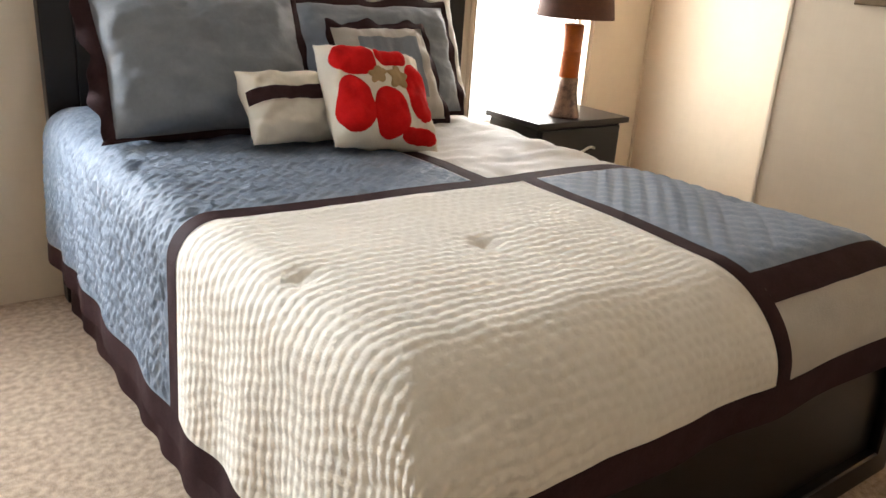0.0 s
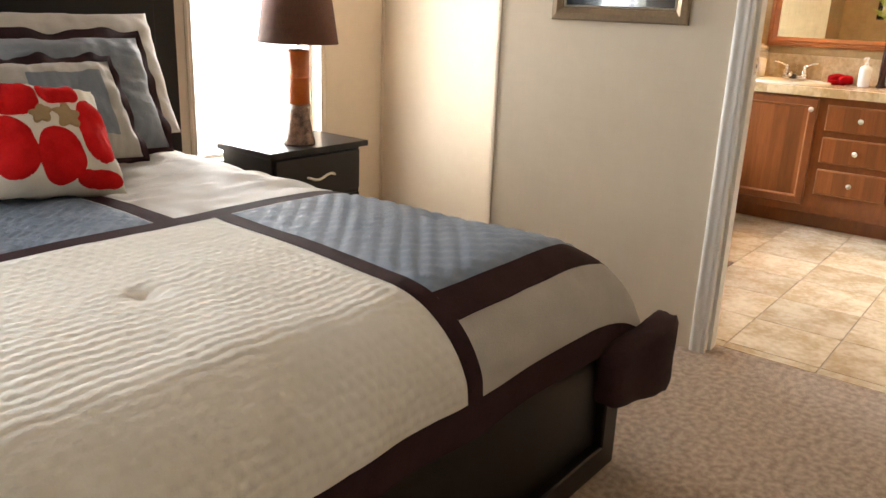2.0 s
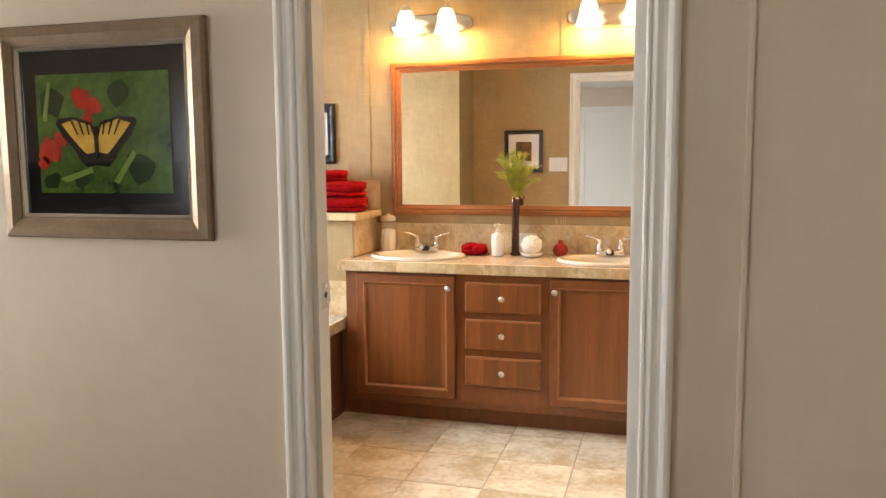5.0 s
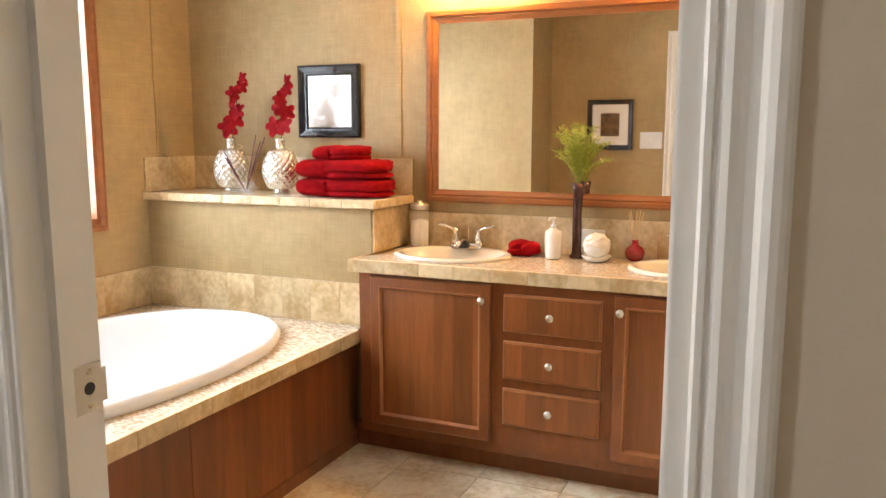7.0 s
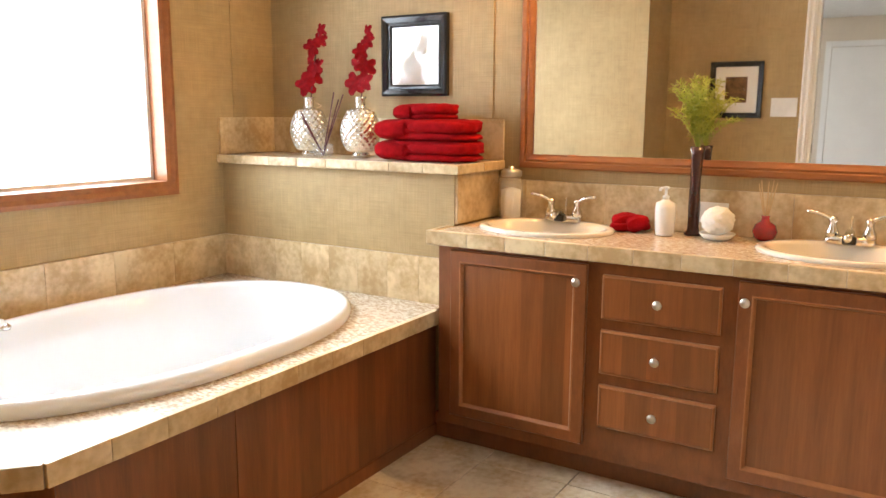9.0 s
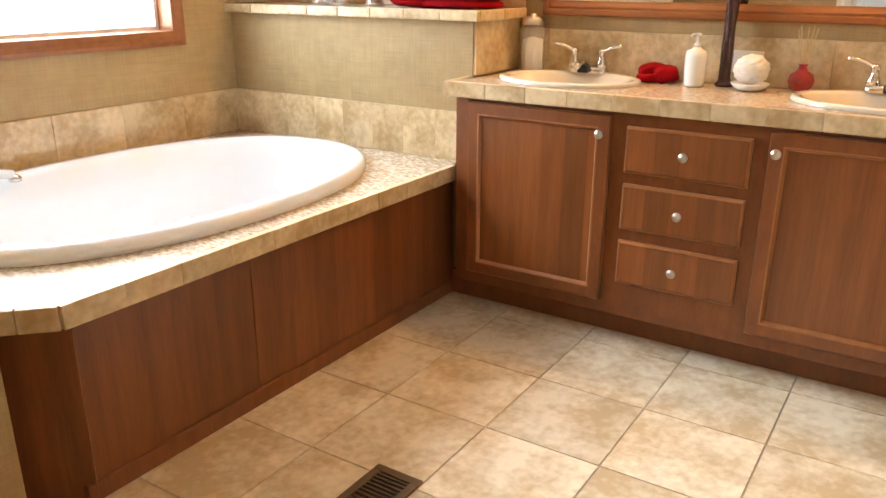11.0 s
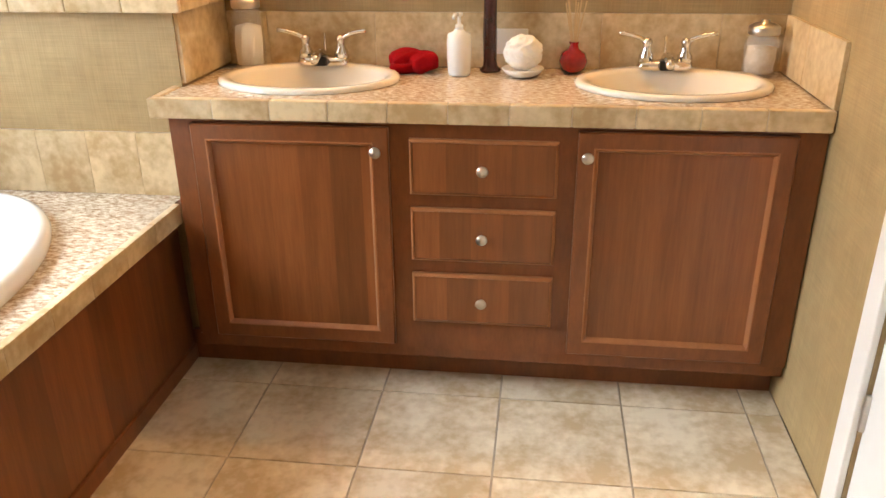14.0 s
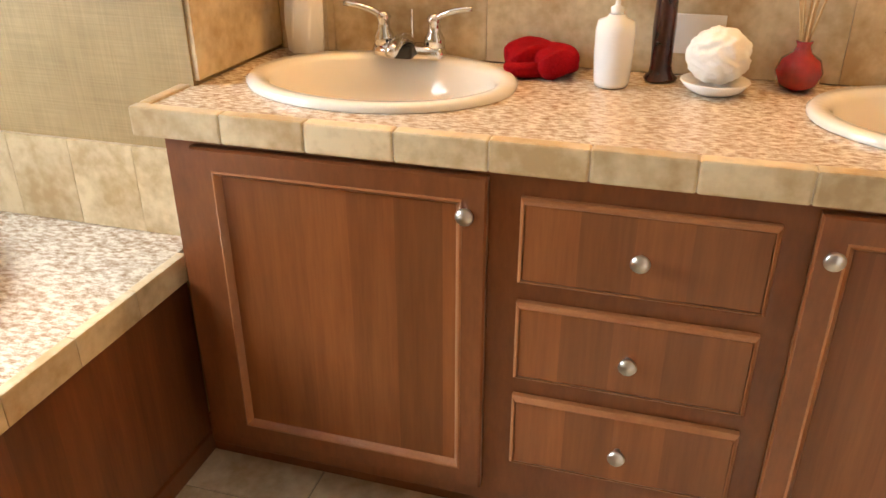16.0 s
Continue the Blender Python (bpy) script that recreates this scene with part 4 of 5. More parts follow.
def light_bar(cy):
    z = 2.12
    l = thing("vanity_light", BACK, cy, z, "two-lamp vanity light with frosted glass shades, lit", "light fixture", "vanity lights")
    bm = oval_shell([(0.055, 0.235, 0), (0.055, 0.235, 0.012), (0.045, 0.225, 0.02)], 0, 0, 40, 3.0)
    bmesh.ops.transform(bm, matrix=Matrix.Translation((BACK - 0.001, cy, z)) @ Matrix.Rotation(radians(-90), 4, "Y"), verts=bm.verts)
    part("backplate", bm, NICKEL, l, "", True)
    for s in (-1, 1):
        y = cy + s * 0.115
        part("arm", tube(bezier((BACK - 0.02, y, z), (BACK - 0.10, y, z + 0.02), (BACK - 0.10, y, z + 0.07), 8), 0.008, 10), NICKEL, l, "", True)
        part("cap", lathe([(0.0, 0.1), (0.008, 0.098), (0.008, 0.085), (0.026, 0.075), (0.03, 0.06), (0, 0.06)], BACK - 0.10, y, z, 20), NICKEL, l, "", True)
        part("shade", lathe([(0.03, 0.062), (0.042, 0.04), (0.05, -0.01), (0.066, -0.062), (0.069, -0.066), (0.064, -0.062), (0.046, -0.01), (0.036, 0.04), (0.026, 0.058)], BACK - 0.10, y, z, 28), SHADE_GLASS, l, "glowing frosted glass bell shade", True)
        bulb_light("vanity_bulb", BACK - 0.10, y, z - 0.075, 10.0, WARM, 0.03)


light_bar(1.345)
light_bar(0.355)

reg = thing("floor_register", 4.23, 1.19, 0, "bronze slotted floor heating register in the tile", "floor vent")
bm = bmesh.new()
for a, b in (((4.04, 1.125), (4.065, 1.265)), ((4.285, 1.125), (4.31, 1.265)), ((4.065, 1.125), (4.285, 1.148)), ((4.065, 1.242), (4.285, 1.265))):
    box((*a, 0.0), (*b, 0.008), 0.002, bm)
part("rim", bm, BRASSREG, reg)
part("grille_back", box((4.06, 1.14, 0.0005), (4.29, 1.25, 0.002)), BLACK, reg)
for k in range(15):
    part("slat", box((4.07 + k * 0.0146, 1.147, 0.002), (4.075 + k * 0.0146, 1.243, 0.007)), BRASSREG, reg)

# ---- bedroom: bed ----
BX0, BX1, BY0, BY1, BT = 0.52, 2.12, 0.78, 2.84, 0.70
bed = thing("bed", (BX0 + BX1) / 2, 1.8, 0, "espresso-stained wooden bed frame with a panelled footboard", "bed")
bm = bmesh.new()
box((0.50, 2.86, 0.0), (2.21, 2.925, 1.33), 0.006, bm)
box((0.48, 2.85, 1.33), (2.23, 2.935, 1.375), 0.008, bm)
part("headboard", bm, ESPRESSO, bed)
part("headboard_panel", box((0.60, 2.848, 0.6), (2.11, 2.861, 1.25), 0.005), ESPRESSO, bed)
part("footboard", frame_ring("y", 0.755, (0.53, 0.0), (2.15, 0.45), 0.075, ((0, 0.04), (0, -0.022), (0.02, -0.024), (0.95, -0.024), (1.0, -0.018), (1.0, 0.012))), ESPRESSO, bed)
part("footboard_panel", box((0.58, 0.762, 0.06), (2.10, 0.775, 0.41)), ESPRESSO, bed)
for x0 in (0.53, 2.12):
    part("side_rail", box((x0, 0.80, 0.12), (x0 + 0.03, 2.86, 0.36), 0.004), ESPRESSO, bed)
mattress = thing("mattress", 1.33, 1.8, 0.36, "mattress on the bed, hidden under the quilt", "mattress")
part("core", box((BX0 + 0.06, BY0 + 0.06, 0.37), (1.93, BY1 - 0.02, BT - 0.05), 0.09, segs=4), IVORY, mattress)

quilt = thing("quilt", 1.33, 1.8, BT, "patchwork quilt in slate blue, ivory and taupe with chocolate bands", "quilt")


def fold(u, lo, hi, rl, rh, flare):
    """Unrolled position -> (position, drop) over rounded edges of radius rl at lo and rh at hi."""
    if u < lo + rl:
        s, sign, edge, rad = lo + rl - u, -1, lo + rl, rl
    elif u > hi - rh:
        s, sign, edge, rad = u - (hi - rh), 1, hi - rh, rh
    else:
        return u, 0.0
    q = rad * math.pi / 2
    if s < q:
        return edge + sign * rad * math.sin(s / rad), rad * (1 - math.cos(s / rad))
    return edge + sign * (rad + flare * (s - q)), rad + (s - q) * (0.99 if flare < 0.3 else 0.78)


def quilt_point(u, v, lift):
    x, dx = fold(u, BX0 - 0.05, 2.13, 0.10, 0.40, 0.05 if u < 1 else 0.6)
    y, dy = fold(v, 0.685, 9.0, 0.19, 0.1, 0.08)
    drop = dx + dy - 0.55 * min(dx, dy)
    if u > 1.8:
        drop = min(drop, 0.37)
    z = BT + 0.016 + 0.012 * noise.noise(Vector((u * 2.2, v * 2.2, 0))) - drop
    skew = math.exp(-((u - 1.4) / 0.35) ** 2)
    x += max(0.0, min(1.0, (1.5 - v) / 0.9)) * (0.06 - 0.09 * skew - 0.04 * skew * max(0.0, min(1.0, (v - 0.6) / 0.25)))
    y += 0.035 * max(0.0, min(0.75, 1.39 - u)) * max(0.0, min(1.0, (v - 0.9) / 0.5))
    z -= 0.004 * abs(noise.noise(Vector((u * 7, v * 5, 4))))
    if dx > 0.12 and u < 1:
        x += -0.008 * math.sin(v * 23 + 1.2 * math.sin(v * 5)) * min(1, (dx - 0.12) * 3)
    if dy > 0.12:
        y += 0.010 * math.sin(u * 17) * min(1, (dy - 0.12) * 3)
    wx, wy = min(1.0, dx / 0.11), min(1.0, dy / 0.18)
    k = lift / math.sqrt(wx * wx + wy * wy + max(0.0, 1 - max(wx, wy)) ** 2 + 1e-9)
    x += k * wx * (-1 if u < 1 else 1)
    y -= k * wy
    z += k * max(0.0, 1 - max(wx, wy))
    return Vector((x, y, max(z, 0.012 + 0.25 * lift)))


def quilt_panel(name, u0, u1, v0, v1, mat, relief, step, base=0.0, label="", fine=0.0):
    bm = bmesh.new()
    nu, nv = max(2, int((u1 - u0) / step)), max(2, int((v1 - v0) / (fine or step)))
    rows = []
    for i in range(nu + 1):
        rows.append([])
        for j in range(nv + 1):
            u, v = u0 + (u1 - u0) * i / nu, v0 + (v1 - v0) * j / nv
            e = min(u - u0, u1 - u, v - v0, v1 - v)
            puff = base + relief(u, v) * min(1, e / 0.02)
            rows[-1].append(bm.verts.new(quilt_point(u, v, puff)))
    for i in range(nu):
        for j in range(nv):
            bm.faces.new((rows[i][j], rows[i + 1][j], rows[i + 1][j + 1], rows[i][j + 1]))
    bmesh.ops.recalc_face_normals(bm, faces=bm.faces)
    if sum(f.normal.z for f in bm.faces) < 0:
        bmesh.ops.reverse_faces(bm, faces=bm.faces)
    return part(name, bm, mat, quilt, label, True)


TUFTS = [(0.55 + 0.42 * i, 0.72 + 0.42 * j) for i in range(5) for j in range(6)]


def tuft(u, v):
    d = 0
    for a, b in TUFTS:
        r2 = (u - a) ** 2 + (v - b) ** 2
        if r2 < 0.03:
            d -= 0.016 * math.exp(-r2 / 0.0007) + 0.005 * math.exp(-r2 / 0.008)
    return d


def ribbed(u, v):
    w = noise.noise(Vector((u * 9, v * 9, 2)))
    ph = v + 0.0030 * math.sin(u * 60 + 2 * w) + 0.004 * w
    puck = 0.62 + 0.38 * math.sin(u * 210 + 5 * w + 2.2 * math.floor(ph / 0.024))
    front = 1 + 0.7 * max(0.0, min(1.0, (0.80 - v) / 0.12))
    return 0.0046 * front * abs(math.sin(math.pi * ph / 0.024)) ** 0.75 * puck + 0.006 * noise.noise(Vector((u * 4, v * 5, 9))) + tuft(u, v)


def wavy(u, v):
    w = noise.noise(Vector((u * 11, v * 11, 5)))
    ph = v + 0.006 * math.sin(u * 100 + 3 * w) + 0.004 * w
    return 0.0078 * abs(math.sin(math.pi * ph / 0.022)) ** 0.8 * (0.55 + 0.45 * math.sin(u * 150 + 4 * math.sin(v * 70) + 4 * w)) + 0.006 * noise.noise(Vector((u * 5, v * 4, 6))) + tuft(u, v)


def diamond(u, v):
    return tuft(u, v) + 0.0075 * (abs(math.sin(math.pi * (u + v + 0.004 * noise.noise(Vector((u * 9, v * 9, 8)))) / 0.06)) * abs(math.sin(math.pi * (u - v) / 0.06))) ** 0.5


def crumple(u, v):
    return 0.013 * noise.noise(Vector((u * 5, v * 13, 3))) + 0.004 * noise.noise(Vector((u * 16, v * 30, 7))) + tuft(u, v)


UL, UR, VF_, VH = -0.01, 2.58, 0.49, 2.80
M0, M1 = 1.382, 1.430     # long band, towards the foot
Q0, Q1 = 1.252, 1.305     # long band, towards the pillows
N0, N1 = 1.485, 1.540     # cross band
K0, K1 = 0.725, 0.800     # lower cross band
BAND = 0.075
quilt_panel("blue_panel", UL + BAND, Q0, N1, VH, BLUEQUILT, wavy, 0.008, label="slate blue wavy quilted panel", fine=0.0045)
quilt_panel("ivory_panel", UL + BAND, M0, VF_ + BAND, N0, IVORY, ribbed, 0.008, label="ivory ribbed quilted panel", fine=0.0042)
quilt_panel("taupe_panel", Q1, UR - BAND, N1, VH, TAUPE, crumple, 0.016, label="plain taupe panel")
quilt_panel("diamond_panel", M1, UR - BAND, K1, N0, BLUEQUILT, diamond, 0.009, label="slate blue diamond quilted panel")
quilt_panel("taupe_foot_panel", M1, UR - BAND, VF_ + BAND, K0, TAUPE, crumple, 0.016, label="plain taupe panel at the foot")


def flat(u, v):
    return 0.003 * noise.noise(Vector((u * 14, v * 14, 1)))


quilt_panel("band", M0, M1, VF_ + BAND, N0, BROWN, flat, 0.014, 0.001)
quilt_panel("band", Q0, Q1, N1, VH, BROWN, flat, 0.014, 0.001)
quilt_panel("band", UL + BAND, UR - BAND, N0, N1, BROWN, flat, 0.014, 0.001)
quilt_panel("band", M1, UR - BAND, K0, K1, BROWN, flat, 0.014, 0.001)
quilt_panel("hem_band", UL, UR, VF_, VF_ + BAND, BROWN, flat, 0.014, 0.001)
quilt_panel("hem_band", UL, UL + BAND, VF_ + BAND, VH, BROWN, flat, 0.014, 0.001)
quilt_panel("hem_band", UR - BAND, UR, VF_ + BAND, VH, BROWN, flat, 0.014, 0.001)
bm = pillowy(0, 0, 0, 0.19, 0.036, 0.1, 0, 18, 0.004, 9.0)
for v in bm.verts:
    a, c = v.co.x / 0.19, v.co.z / 0.1
    low, top = 0.268 - 0.04 * a, 0.452 + 0.012 * a
    v.co = Vector((2.06 + v.co.x, 0.652 + v.co.y - 0.006 * math.sin(4 * a), low + (top - low) * (c + 1) / 2))
part("corner_fold", bm, BROWN, quilt, "chocolate hem folded at the corner", True)
skirt = thing("bed_skirt", 0.5, 1.9, 0, "pleated chocolate bed skirt down to the carpet", "bed skirt")
bm = bmesh.new()
rows = []
for i in range(161):
    y = 0.80 + (2.84 - 0.80) * i / 160
    f = 0.006 * math.sin(y * 31 + math.sin(y * 7))
    rows.append([bm.verts.new((0.525 + 0.3 * f, y, 0.36)), bm.verts.new((0.50 + f, y, 0.004))])
for a, b in zip(rows, rows[1:]):
    bm.faces.new((a[0], a[1], b[1], b[0]))
part("skirt_cloth", bm, BROWN, skirt, "", True)


# ---- pillows ----
def cushion(name, label, w, h, t, m, mat, flange=None, flange_mat=None, seed=0, n=44, crease=0.0):
    """A stuffed cushion standing in its own x-z plane, facing -y, placed by m. flange: its width at the low, high, bottom and top edge. Returns the thing and its surface function."""
    th = thing(name, 0, 0, 0, label, "pillow", "pillows on the bed")
    th.matrix_world = m
    ORIGIN[th] = Vector((0, 0, 0))

    def surf(a, b, side=-1):
        pin = 1 - 0.055 * (1 - (abs(a) * abs(b)) ** 1.2) * max(abs(a), abs(b)) ** 6
        depth = t * ((1 - a ** 4) * (1 - b ** 4)) ** 0.6
        wr = 0.016 * noise.noise(Vector((a * 2.6 + seed, b * 2.6, side))) + 0.007 * noise.noise(Vector((a * 8 + seed, b * 5, side))) + crease * noise.noise(Vector((a * 5 + b * 7 + seed, b * 12 - a * 5, side)))
        return Vector((a * w / 2 * pin, side * (depth + wr * min(1, depth / 0.02)), h / 2 + b * h / 2 * pin))
    bm = bmesh.new()
    for side in (-1, 1):
        g = [[bm.verts.new(surf(-1 + 2 * i / n, -1 + 2 * j / n, side)) for j in range(n + 1)] for i in range(n + 1)]
        for i in range(n):
            for j in range(n):
                q = (g[i][j], g[i + 1][j], g[i + 1][j + 1], g[i][j + 1])
                bm.faces.new(q if side < 0 else q[::-1])
    bmesh.ops.remove_doubles(bm, verts=bm.verts, dist=0.0005)
    part("cover", bm, mat, th, "", True)
    if flange:
        bm = bmesh.new()
        loop = [(-1 + 2 * i / 40, -1) for i in range(40)] + [(1, -1 + 2 * i / 40) for i in range(40)] + [(1 - 2 * i / 40, 1) for i in range(40)] + [(-1, 1 - 2 * i / 40) for i in range(40)]
        inner, outer, back = [], [], []
        for k, (a, b) in enumerate(loop):
            p = surf(a * 0.985, b * 0.985)
            p.y = 0
            lo_f, hi_f, bot_f, top_f = flange
            wob = 1 + 0.28 * math.sin(k * 0.33 + seed) + 0.18 * math.sin(k * 0.81)
            o = Vector((a * (w / 2 + (hi_f if a > 0 else lo_f) * wob), 0.010 * math.sin(k * 0.42 + seed), h / 2 + b * (h / 2 + (top_f if b > 0 else bot_f) * wob)))
            inner.append(bm.verts.new(p + Vector((0, -0.006, 0))))
            outer.append(bm.verts.new(o + Vector((0, -0.004, 0))))
            back.append(bm.verts.new(p + Vector((0, 0.006, 0))))
        for i in range(160):
            j = (i + 1) % 160
            bm.faces.new((inner[i], inner[j], outer[j], outer[i]))
            bm.faces.new((outer[i], outer[j], back[j], back[i]))
        part("flange", bm, flange_mat, th, "chocolate flange edge", True)
    return th, surf


def patch(th, surf, name, outline, mat, lift=0.004, label=""):
    """A felt shape laid on the front of a cushion. outline(a): boundary in cushion coordinates, star-shaped about its centre."""
    cx, cy, rad = outline
    bm = bmesh.new()
    prev = None
    rings, segs = 7, 40
    ctr = bm.verts.new(surf(cx, cy) + Vector((0, -lift, 0)))
    for r in range(1, rings + 1):
        ring = []
        for i in range(segs):
            a = 2 * math.pi * i / segs
            q = rad(a) * r / rings
            px, py = max(-0.97, min(0.97, cx + q * math.cos(a))), max(-0.97, min(0.97, cy + q * math.sin(a)))
            ring.append(bm.verts.new(surf(px, py) + Vector((0, -lift if r < rings else -0.0005, 0))))
        for i in range(segs):
            j = (i + 1) % segs
            if prev is None:
                bm.faces.new((ctr, ring[i], ring[j]))
            else:
                bm.faces.new((prev[i], ring[i], ring[j], prev[j]))
        prev = ring
    bmesh.ops.recalc_face_normals(bm, faces=bm.faces)
    return part(name, bm, mat, th, label, True)


def strip(th, surf, name, a0, a1, b0, b1, mat, lift=0.003):
    bm = bmesh.new()
    n = 40
    g = [[bm.verts.new(surf(a0 + (a1 - a0) * i / n, b0 + (b1 - b0) * j / 8) + Vector((0, -lift, 0))) for j in range(9)] for i in range(n + 1)]
    for i in range(n):
        for j in range(8):
            bm.faces.new((g[i][j], g[i + 1][j], g[i + 1][j + 1], g[i][j + 1]))
    return part(name, bm, mat, th, "", True)


Z0 = BT + 0.02
cushion("pillow", "taupe sleeping pillow behind the shams", 0.68, 0.46, 0.08, pose(0.92, 2.47, Z0 + 0.02, -24, 0, 0), TAUPE, seed=1)
cushion("pillow", "taupe sleeping pillow behind the shams", 0.66, 0.46, 0.08, pose(1.64, 2.50, Z0 + 0.02, -24, 0, 0), TAUPE, seed=2)
cushion("pillow_sham", "grey sateen pillow sham with a chocolate flange", 0.615, 0.42, 0.10, pose(0.845, 2.20, Z0 + 0.012, -28, 0, 0), PILLOWGREY, (0.034, 0.012, 0.010, 0.028), BROWN, 3, crease=0.006)
cushion("pillow_sham", "grey sateen pillow sham with a chocolate flange", 0.60, 0.40, 0.09, pose(1.48, 2.30, Z0 + 0.012, -28, 0, -4), PILLOWGREY, (0.02, 0.014, 0.012, 0.026), BROWN, 4, crease=0.006)
th, sf = cushion("accent_pillow", "grey accent pillow with a taupe border and chocolate edge", 0.34, 0.34, 0.06, pose(1.40, 2.11, Z0 + 0.03, -36, 0, -5), TAUPE, (0.010, 0.014, 0.012, 0.020), BROWN, 5)
strip(th, sf, "centre_panel", -0.62, 0.62, -0.62, 0.62, PILLOWGREY)
th, sf = cushion("lumbar_pillow", "small cream pillow with a chocolate stripe", 0.34, 0.22, 0.06, pose(1.02, 2.01, Z0 + 0.015, -34, 2, 4), CREAMPIL, seed=6)
strip(th, sf, "stripe", -0.985, 0.985, -0.02, 0.36, BROWN)
th, sf = cushion("flower_pillow", "cream throw pillow with a large red felt flower", 0.335, 0.335, 0.075, pose(1.198, 1.86, Z0 + 0.012, -42, 6, -4), CREAMPIL, seed=7)
for cx, cy, rx, ry in ((-0.50, 0.56, 0.40, 0.38), (0.22, 0.68, 0.33, 0.29), (-0.63, -0.36, 0.32, 0.54), (-0.01, -0.50, 0.34, 0.46), (0.66, -0.08, 0.31, 0.60), (0.56, -0.86, 0.40, 0.13)):
    patch(th, sf, "petal", (cx, cy, lambda a, rx=rx, ry=ry: 1.00 / math.sqrt((math.cos(a) / rx) ** 2 + (math.sin(a) / ry) ** 2) * (1 + 0.06 * math.sin(3 * a + rx * 9))), REDFELT, 0.006, "red felt petal")
for cx, cy, r in ((-0.15, 0.19, 0.14), (0.24, 0.17, 0.20)):
    patch(th, sf, "flower_centre", (cx, cy, lambda a, r=r: r * (1 + 0.22 * math.sin(5 * a))), TANFELT, 0.006, "tan felt flower centre")

# ---- nightstand and lamp ----
NX0, NX1, NY0, NZ = 2.44, 3.045, 2.56, 0.592
ns = thing("nightstand", 2.74, 2.75, 0, "espresso nightstand with a curved silver drawer pull", "nightstand")
bm = box((NX0, NY0, NZ - 0.028), (NX1, 2.94, NZ), 0.004)
part("top", bm, ESPRESSO, ns)
part("body", box((NX0 + 0.03, NY0 + 0.035, 0.06), (NX1 - 0.03, 2.935, NZ - 0.028), 0.003), ESPRESSO, ns)
for z0, z1 in ((0.36, 0.55), (0.12, 0.34)):
    d = part("drawer_front", box((NX0 + 0.045, NY0 + 0.015, z0), (NX1 - 0.045, NY0 + 0.036, z1), 0.004), ESPRESSO, ns)
    zc = (z0 + z1) / 2
    pts = [(2.74 + 0.075 * s, NY0 - 0.004 - 0.012 * math.cos(s * 1.5), zc + 0.010 * math.sin(s * 3.1)) for s in [-1 + k / 8 for k in range(17)]]
    part("drawer_pull", tube([(pts[0][0], NY0 + 0.016, pts[0][2])] + pts + [(pts[-1][0], NY0 + 0.016, pts[-1][2])], 0.006, 8), SILVER, d, "curved silver pull", True)
for x0 in (NX0 + 0.03, NX1 - 0.075):
    for y0 in (NY0 + 0.035, 2.89):
        part("foot", box((x0, y0, 0), (x0 + 0.045, y0 + 0.045, 0.06), 0.003), ESPRESSO, ns)
LXX, LYY = 2.71, 2.68
lamp = thing("table_lamp", LXX, LYY, NZ, "orange and brown ceramic table lamp with a brown drum shade, lit", "lamp")
part("base", lathe([(0, 0), (0.072, 0), (0.074, 0.008), (0.062, 0.05), (0.050, 0.12), (0.050, 0.185), (0, 0.186)], LXX, LYY, NZ, 32), MARBLE, lamp, "speckled brown marble foot", True)
part("column", lathe([(0, 0.186), (0.047, 0.186), (0.047, 0.30), (0.049, 0.302), (0.049, 0.306), (0.047, 0.308), (0.049, 0.42), (0.044, 0.426), (0.012, 0.43), (0, 0.431)], LXX, LYY, NZ, 32), ORANGE, lamp, "burnt orange glazed column", True)
part("harp", tube([(LXX, LYY, NZ + 0.43), (LXX, LYY, NZ + 0.80)], 0.004, 8), NICKEL, lamp)
part("shade", lathe([(0.180, 0.455), (0.134, 0.765), (0.131, 0.765), (0.177, 0.455)], LXX, LYY, NZ, 48), SHADEBROWN, lamp, "tapered brown fabric shade", True)
part("bulb", lathe([(0, 0.47), (0.012, 0.47), (0.015, 0.50), (0.03, 0.54), (0.02, 0.575), (0, 0.58)], LXX, LYY, NZ, 18), glow("warm_bulb", (1.0, 0.75, 0.4), 12), lamp, "lit bulb", True)
part("finial", lathe([(0, 0.79), (0.009, 0.79), (0.006, 0.80), (0.011, 0.812), (0, 0.822)], LXX, LYY, NZ, 16), NICKEL, lamp, "", True)
bulb_light("table_lamp_bulb", LXX + 0.045, LYY, NZ + 0.53, 9, WARM, 0.02)

# ---- bedroom: valance, blinds, picture ----
for name, x0, x1 in (("valance", 2.24, 3.20), ("valance", -0.78, 0.18)):
    v = thing(name, (x0 + x1) / 2, EXT, 1.7, "floral orange and red gathered window valance", "curtain", "window valances")
    bm = bmesh.new()
    rows = []
    for i in range(97):
        s = i / 96
        x = x0 + (x1 - x0) * s
        y = EXT - 0.055 - 0.018 * math.sin(i * 0.85)
        low = 1.70 + 0.14 * math.sin(math.pi * s) ** 2 + 0.015 * math.sin(i * 0.85)
        rows.append([bm.verts.new((x, y, 2.12)), bm.verts.new((x, y - 0.01, (2.12 + low) / 2)), bm.verts.new((x, y, low))])
    for a, b in zip(rows, rows[1:]):
        for k in range(2):
            bm.faces.new((a[k], a[k + 1], b[k + 1], b[k]))
    part("cloth", bm, FLORAL, v, "", True)
    part("rod", tube([(x0, EXT - 0.03, 2.11), (x1, EXT - 0.03, 2.11)], 0.01, 8), WHITE, v)
bl = thing("window_blind", -0.3, EXT, 0.55, "white horizontal slat blind, half open", "blind")
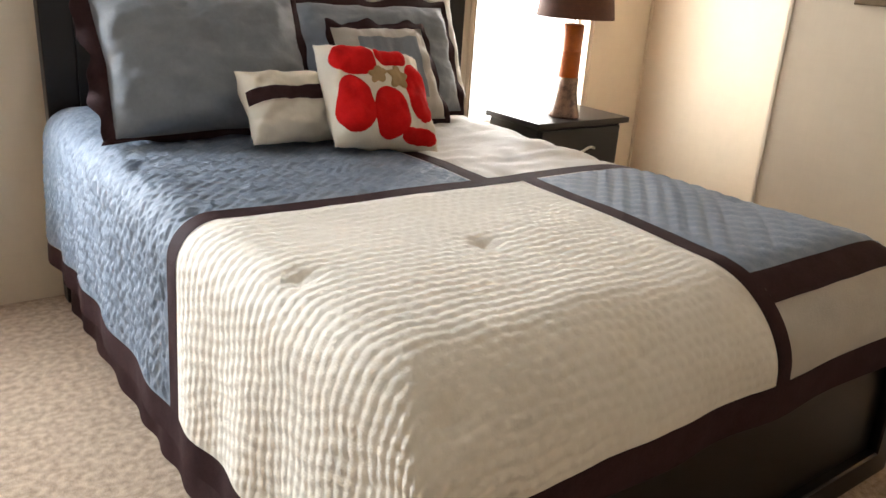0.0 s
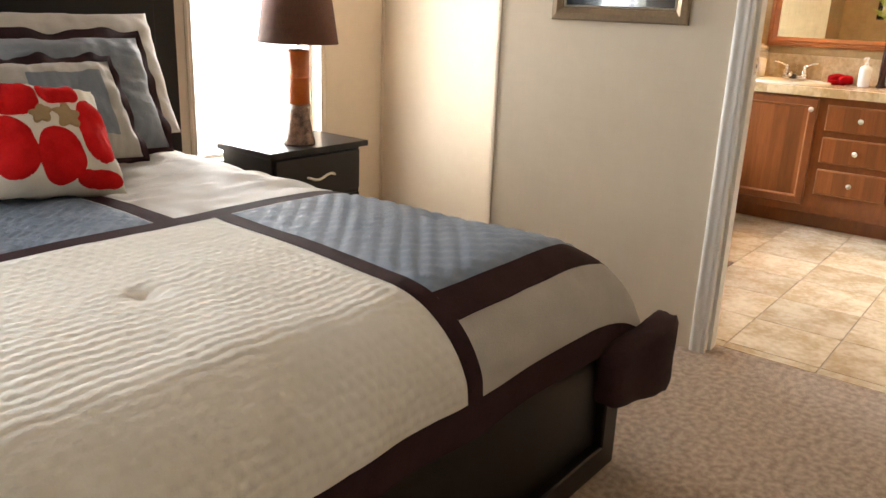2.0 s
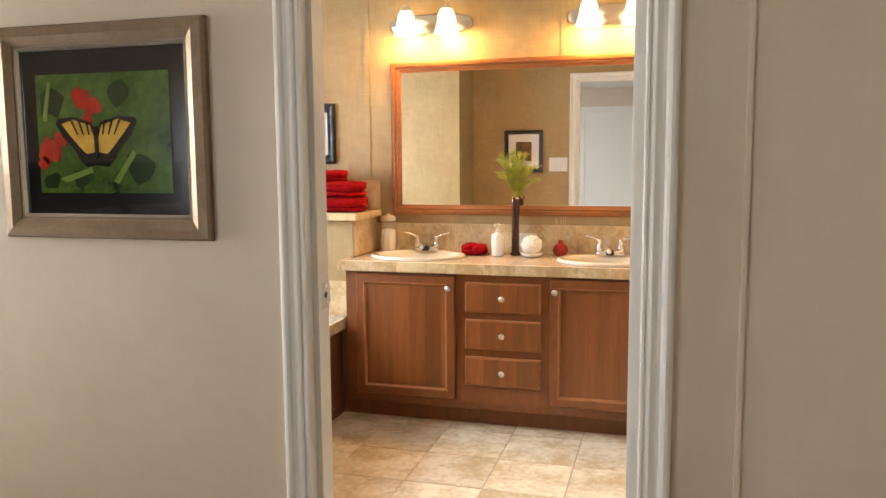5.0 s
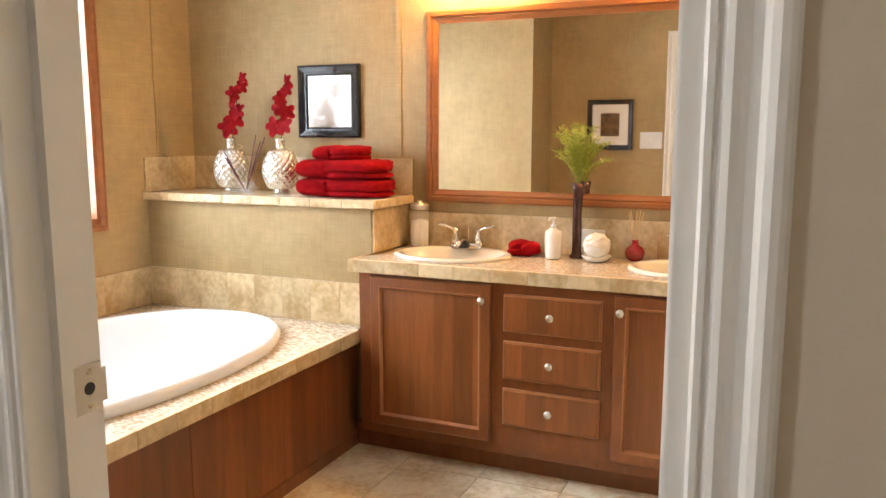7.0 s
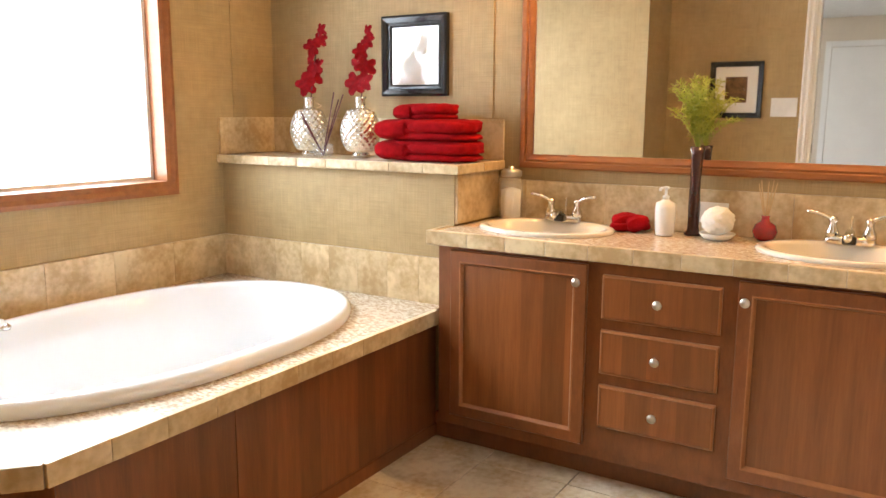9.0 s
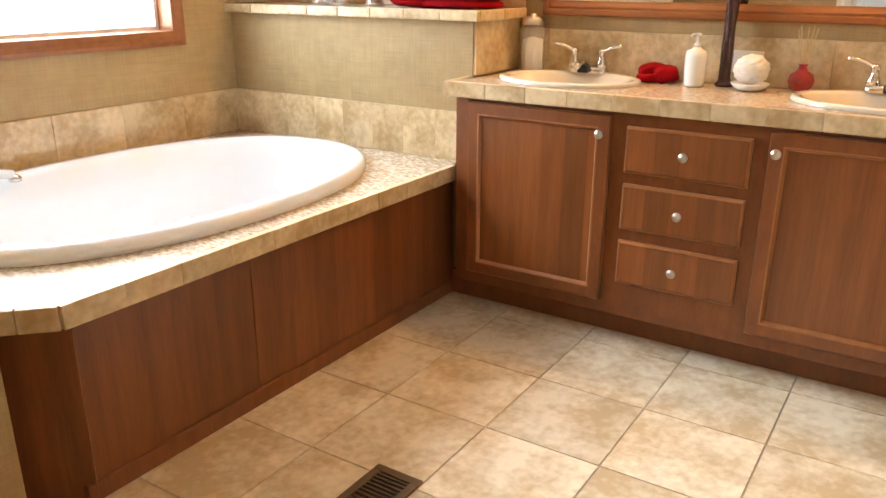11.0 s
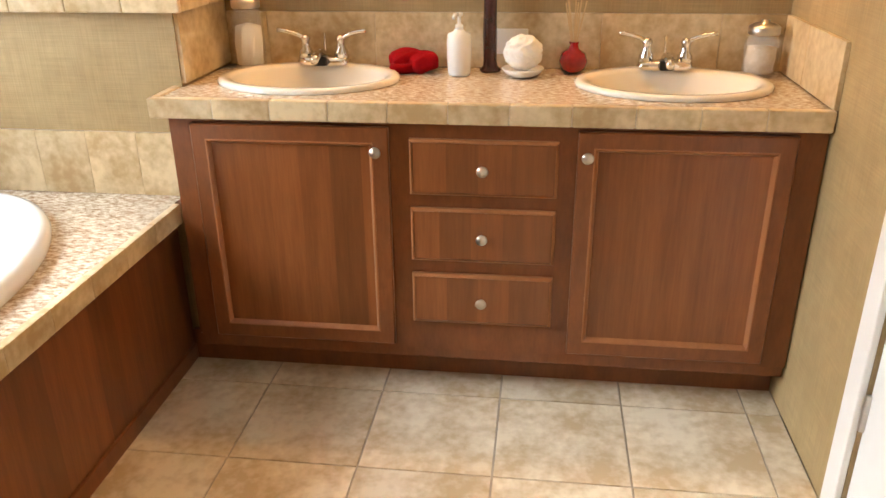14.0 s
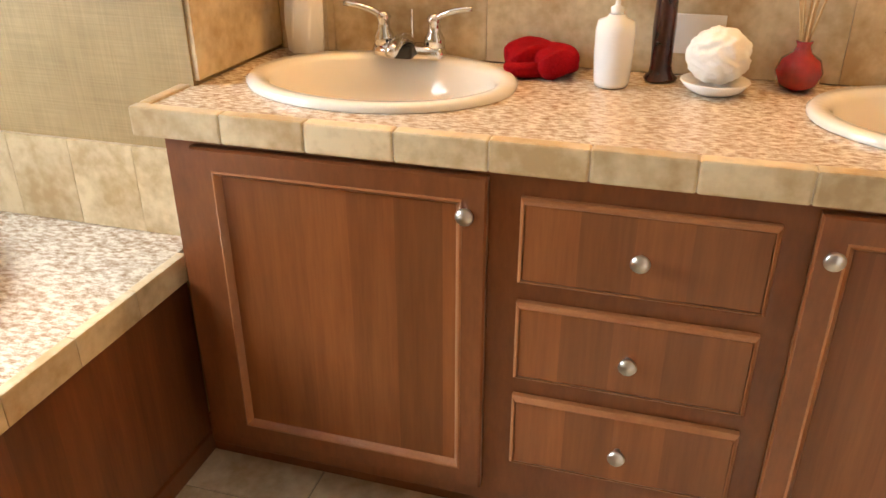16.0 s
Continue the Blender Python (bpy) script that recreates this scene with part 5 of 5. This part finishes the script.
for k in range(28):
    bm = box((-0.68, -0.012, -0.0008), (0.08, 0.012, 0.0008))
    bmesh.ops.transform(bm, matrix=pose(0, EXT + 0.03, 0.56 + 0.026 * k, 20, 0, 0), verts=bm.verts)
    part("slat", bm, BLIND, bl)

BY = 0.019
p = framed("butterfly_picture", WX, -1, BY + 1.017, BY + 1.574, 1.196, 1.688, 0.052, FRAME_GOLD, "pewter-framed print of a yellow butterfly on green leaves", ((0, 0), (0, 0.014), (0.1, 0.022), (0.5, 0.026), (0.85, 0.016), (0.86, 0.012), (1, 0.010), (1, 0.003)))
part("silver_lip", frame_ring("x", WX, (BY + 1.066, 1.245), (BY + 1.525, 1.639), 0.008, ((0, -0.010), (0.5, -0.014), (1, -0.008), (1, -0.003))), SILVER, p, "silver inner lip")
sheet("mat_board", WX - 0.003, -1, BY + 1.07, BY + 1.521, 1.25, 1.634, MAT_BLACK, p)
sheet("print", WX - 0.005, -1, BY + 1.115, BY + 1.475, 1.302, 1.576, PHOTO_GREEN, p, 0.002)


def print_patch(name, pts, mat, depth):
    bm = bmesh.new()
    bm.faces.new([bm.verts.new((WX - depth, BY + y, z)) for y, z in pts])
    got = bmesh.ops.extrude_face_region(bm, geom=bm.faces[:])
    bmesh.ops.translate(bm, vec=(0.0008, 0, 0), verts=[q for q in got["geom"] if isinstance(q, bmesh.types.BMVert)])
    bmesh.ops.recalc_face_normals(bm, faces=bm.faces)
    part(name, bm, mat, p)


def blob(cy, cz, r, n=14, seed=0):
    rg = random.Random(seed)
    return [(cy + r * rg.uniform(0.6, 1.1) * math.cos(2 * math.pi * k / n), cz + r * rg.uniform(0.6, 1.1) * math.sin(2 * math.pi * k / n)) for k in range(n)]


for cy, cz, r, sd in ((1.352, 1.520, 0.030, 1), (1.318, 1.500, 0.026, 2), (1.335, 1.470, 0.018, 4), (1.445, 1.400, 0.036, 3), (1.410, 1.425, 0.022, 5), (1.462, 1.372, 0.018, 6)):
    print_patch("red_bloom", blob(cy, cz, r, seed=sd), PHOTO_RED, 0.0078)
for cy, cz, r, sd in ((1.43, 1.51, 0.040, 11), (1.25, 1.53, 0.034, 12), (1.20, 1.36, 0.045, 13), (1.36, 1.335, 0.028, 14), (1.44, 1.33, 0.025, 15)):
    print_patch("leaf_shadow", blob(cy, cz, r, 9, sd), PHOTO_DARK, 0.0076)
for pts in ([(1.42, 1.335), (1.33, 1.362), (1.325, 1.350), (1.40, 1.326)], [(1.27, 1.33), (1.215, 1.40), (1.206, 1.392), (1.258, 1.322)], [(1.46, 1.47), (1.44, 1.56), (1.432, 1.555), (1.448, 1.468)]):
    print_patch("pale_leaf", pts, PHOTO_LIME, 0.0080)
# two open wings: dark border, yellow field, dark tiger stripes
for sgn in (1, -1):
    def wing(pts):
        return [(1.312 + sgn * a, 1.366 + b) for a, b in pts]
    print_patch("dark_wing_edge", wing([(0, 0.0), (0.03, -0.004), (0.050, 0.016), (0.056, 0.030), (0.092, 0.066), (0.110, 0.096), (0.106, 0.108), (0.060, 0.112), (0.012, 0.098), (0, 0.06)]), PHOTO_BLACK, 0.0084)
    print_patch("yellow_wing", wing([(0.006, 0.030), (0.028, 0.026), (0.046, 0.042), (0.076, 0.074), (0.094, 0.096), (0.060, 0.105), (0.016, 0.092), (0.006, 0.065)]), PHOTO_YEL, 0.0092)
    for a in (0.022, 0.042, 0.062):
        print_patch("wing_stripe", wing([(a, 0.102), (a + 0.007, 0.104), (a * 0.78 + 0.003, 0.070), (a * 0.78, 0.070)]), PHOTO_BLACK, 0.0100)
print_patch("butterfly_body", [(1.306, 1.455), (1.318, 1.455), (1.316, 1.385), (1.308, 1.385)], PHOTO_BLACK, 0.0104)

# ---- bathroom floor tiles ----
P = 0.344
GX, GY = 4.968, 0.438
xs = [3.187] + [GX + P * k for k in range(-6, 3) if 3.2 < GX + P * k < 5.75] + [BACK - 0.001]
ys = [0.001] + [GY + P * k for k in range(-2, 5) if 0.02 < GY + P * k < 1.76] + [1.80]
cache = {}
for x0, x1 in zip(xs, xs[1:]):
    for y0, y1 in zip(ys, ys[1:]):
        if y1 > EDGE - 0.105 and x0 < BUMP:
            y1 = min(y1, EDGE - 0.101)
            if y1 - y0 < 0.03:
                continue
        key = (round(x1 - x0, 3), round(y1 - y0, 3))
        if key not in cache:
            w, d = key
            bm = bmesh.new()
            g = 0.0016
            lowr = [bm.verts.new(c) for c in ((g, g, -0.006), (w - g, g, -0.006), (w - g, d - g, -0.006), (g, d - g, -0.006))]
            upr = [bm.verts.new(c) for c in ((g + 0.0012, g + 0.0012, 0), (w - g - 0.0012, g + 0.0012, 0), (w - g - 0.0012, d - g - 0.0012, 0), (g + 0.0012, d - g - 0.0012, 0))]
            bm.faces.new(upr)
            for i in range(4):
                j = (i + 1) % 4
                bm.faces.new((lowr[i], lowr[j], upr[j], upr[i]))
            me = bpy.data.meshes.new("tile")
            bm.to_mesh(me)
            bm.free()
            me.materials.append(TRAV)
            cache[key] = me
        t = new("tile", cache[key])
        t.parent = floor_bath
        t.location = (x0, y0, 0)
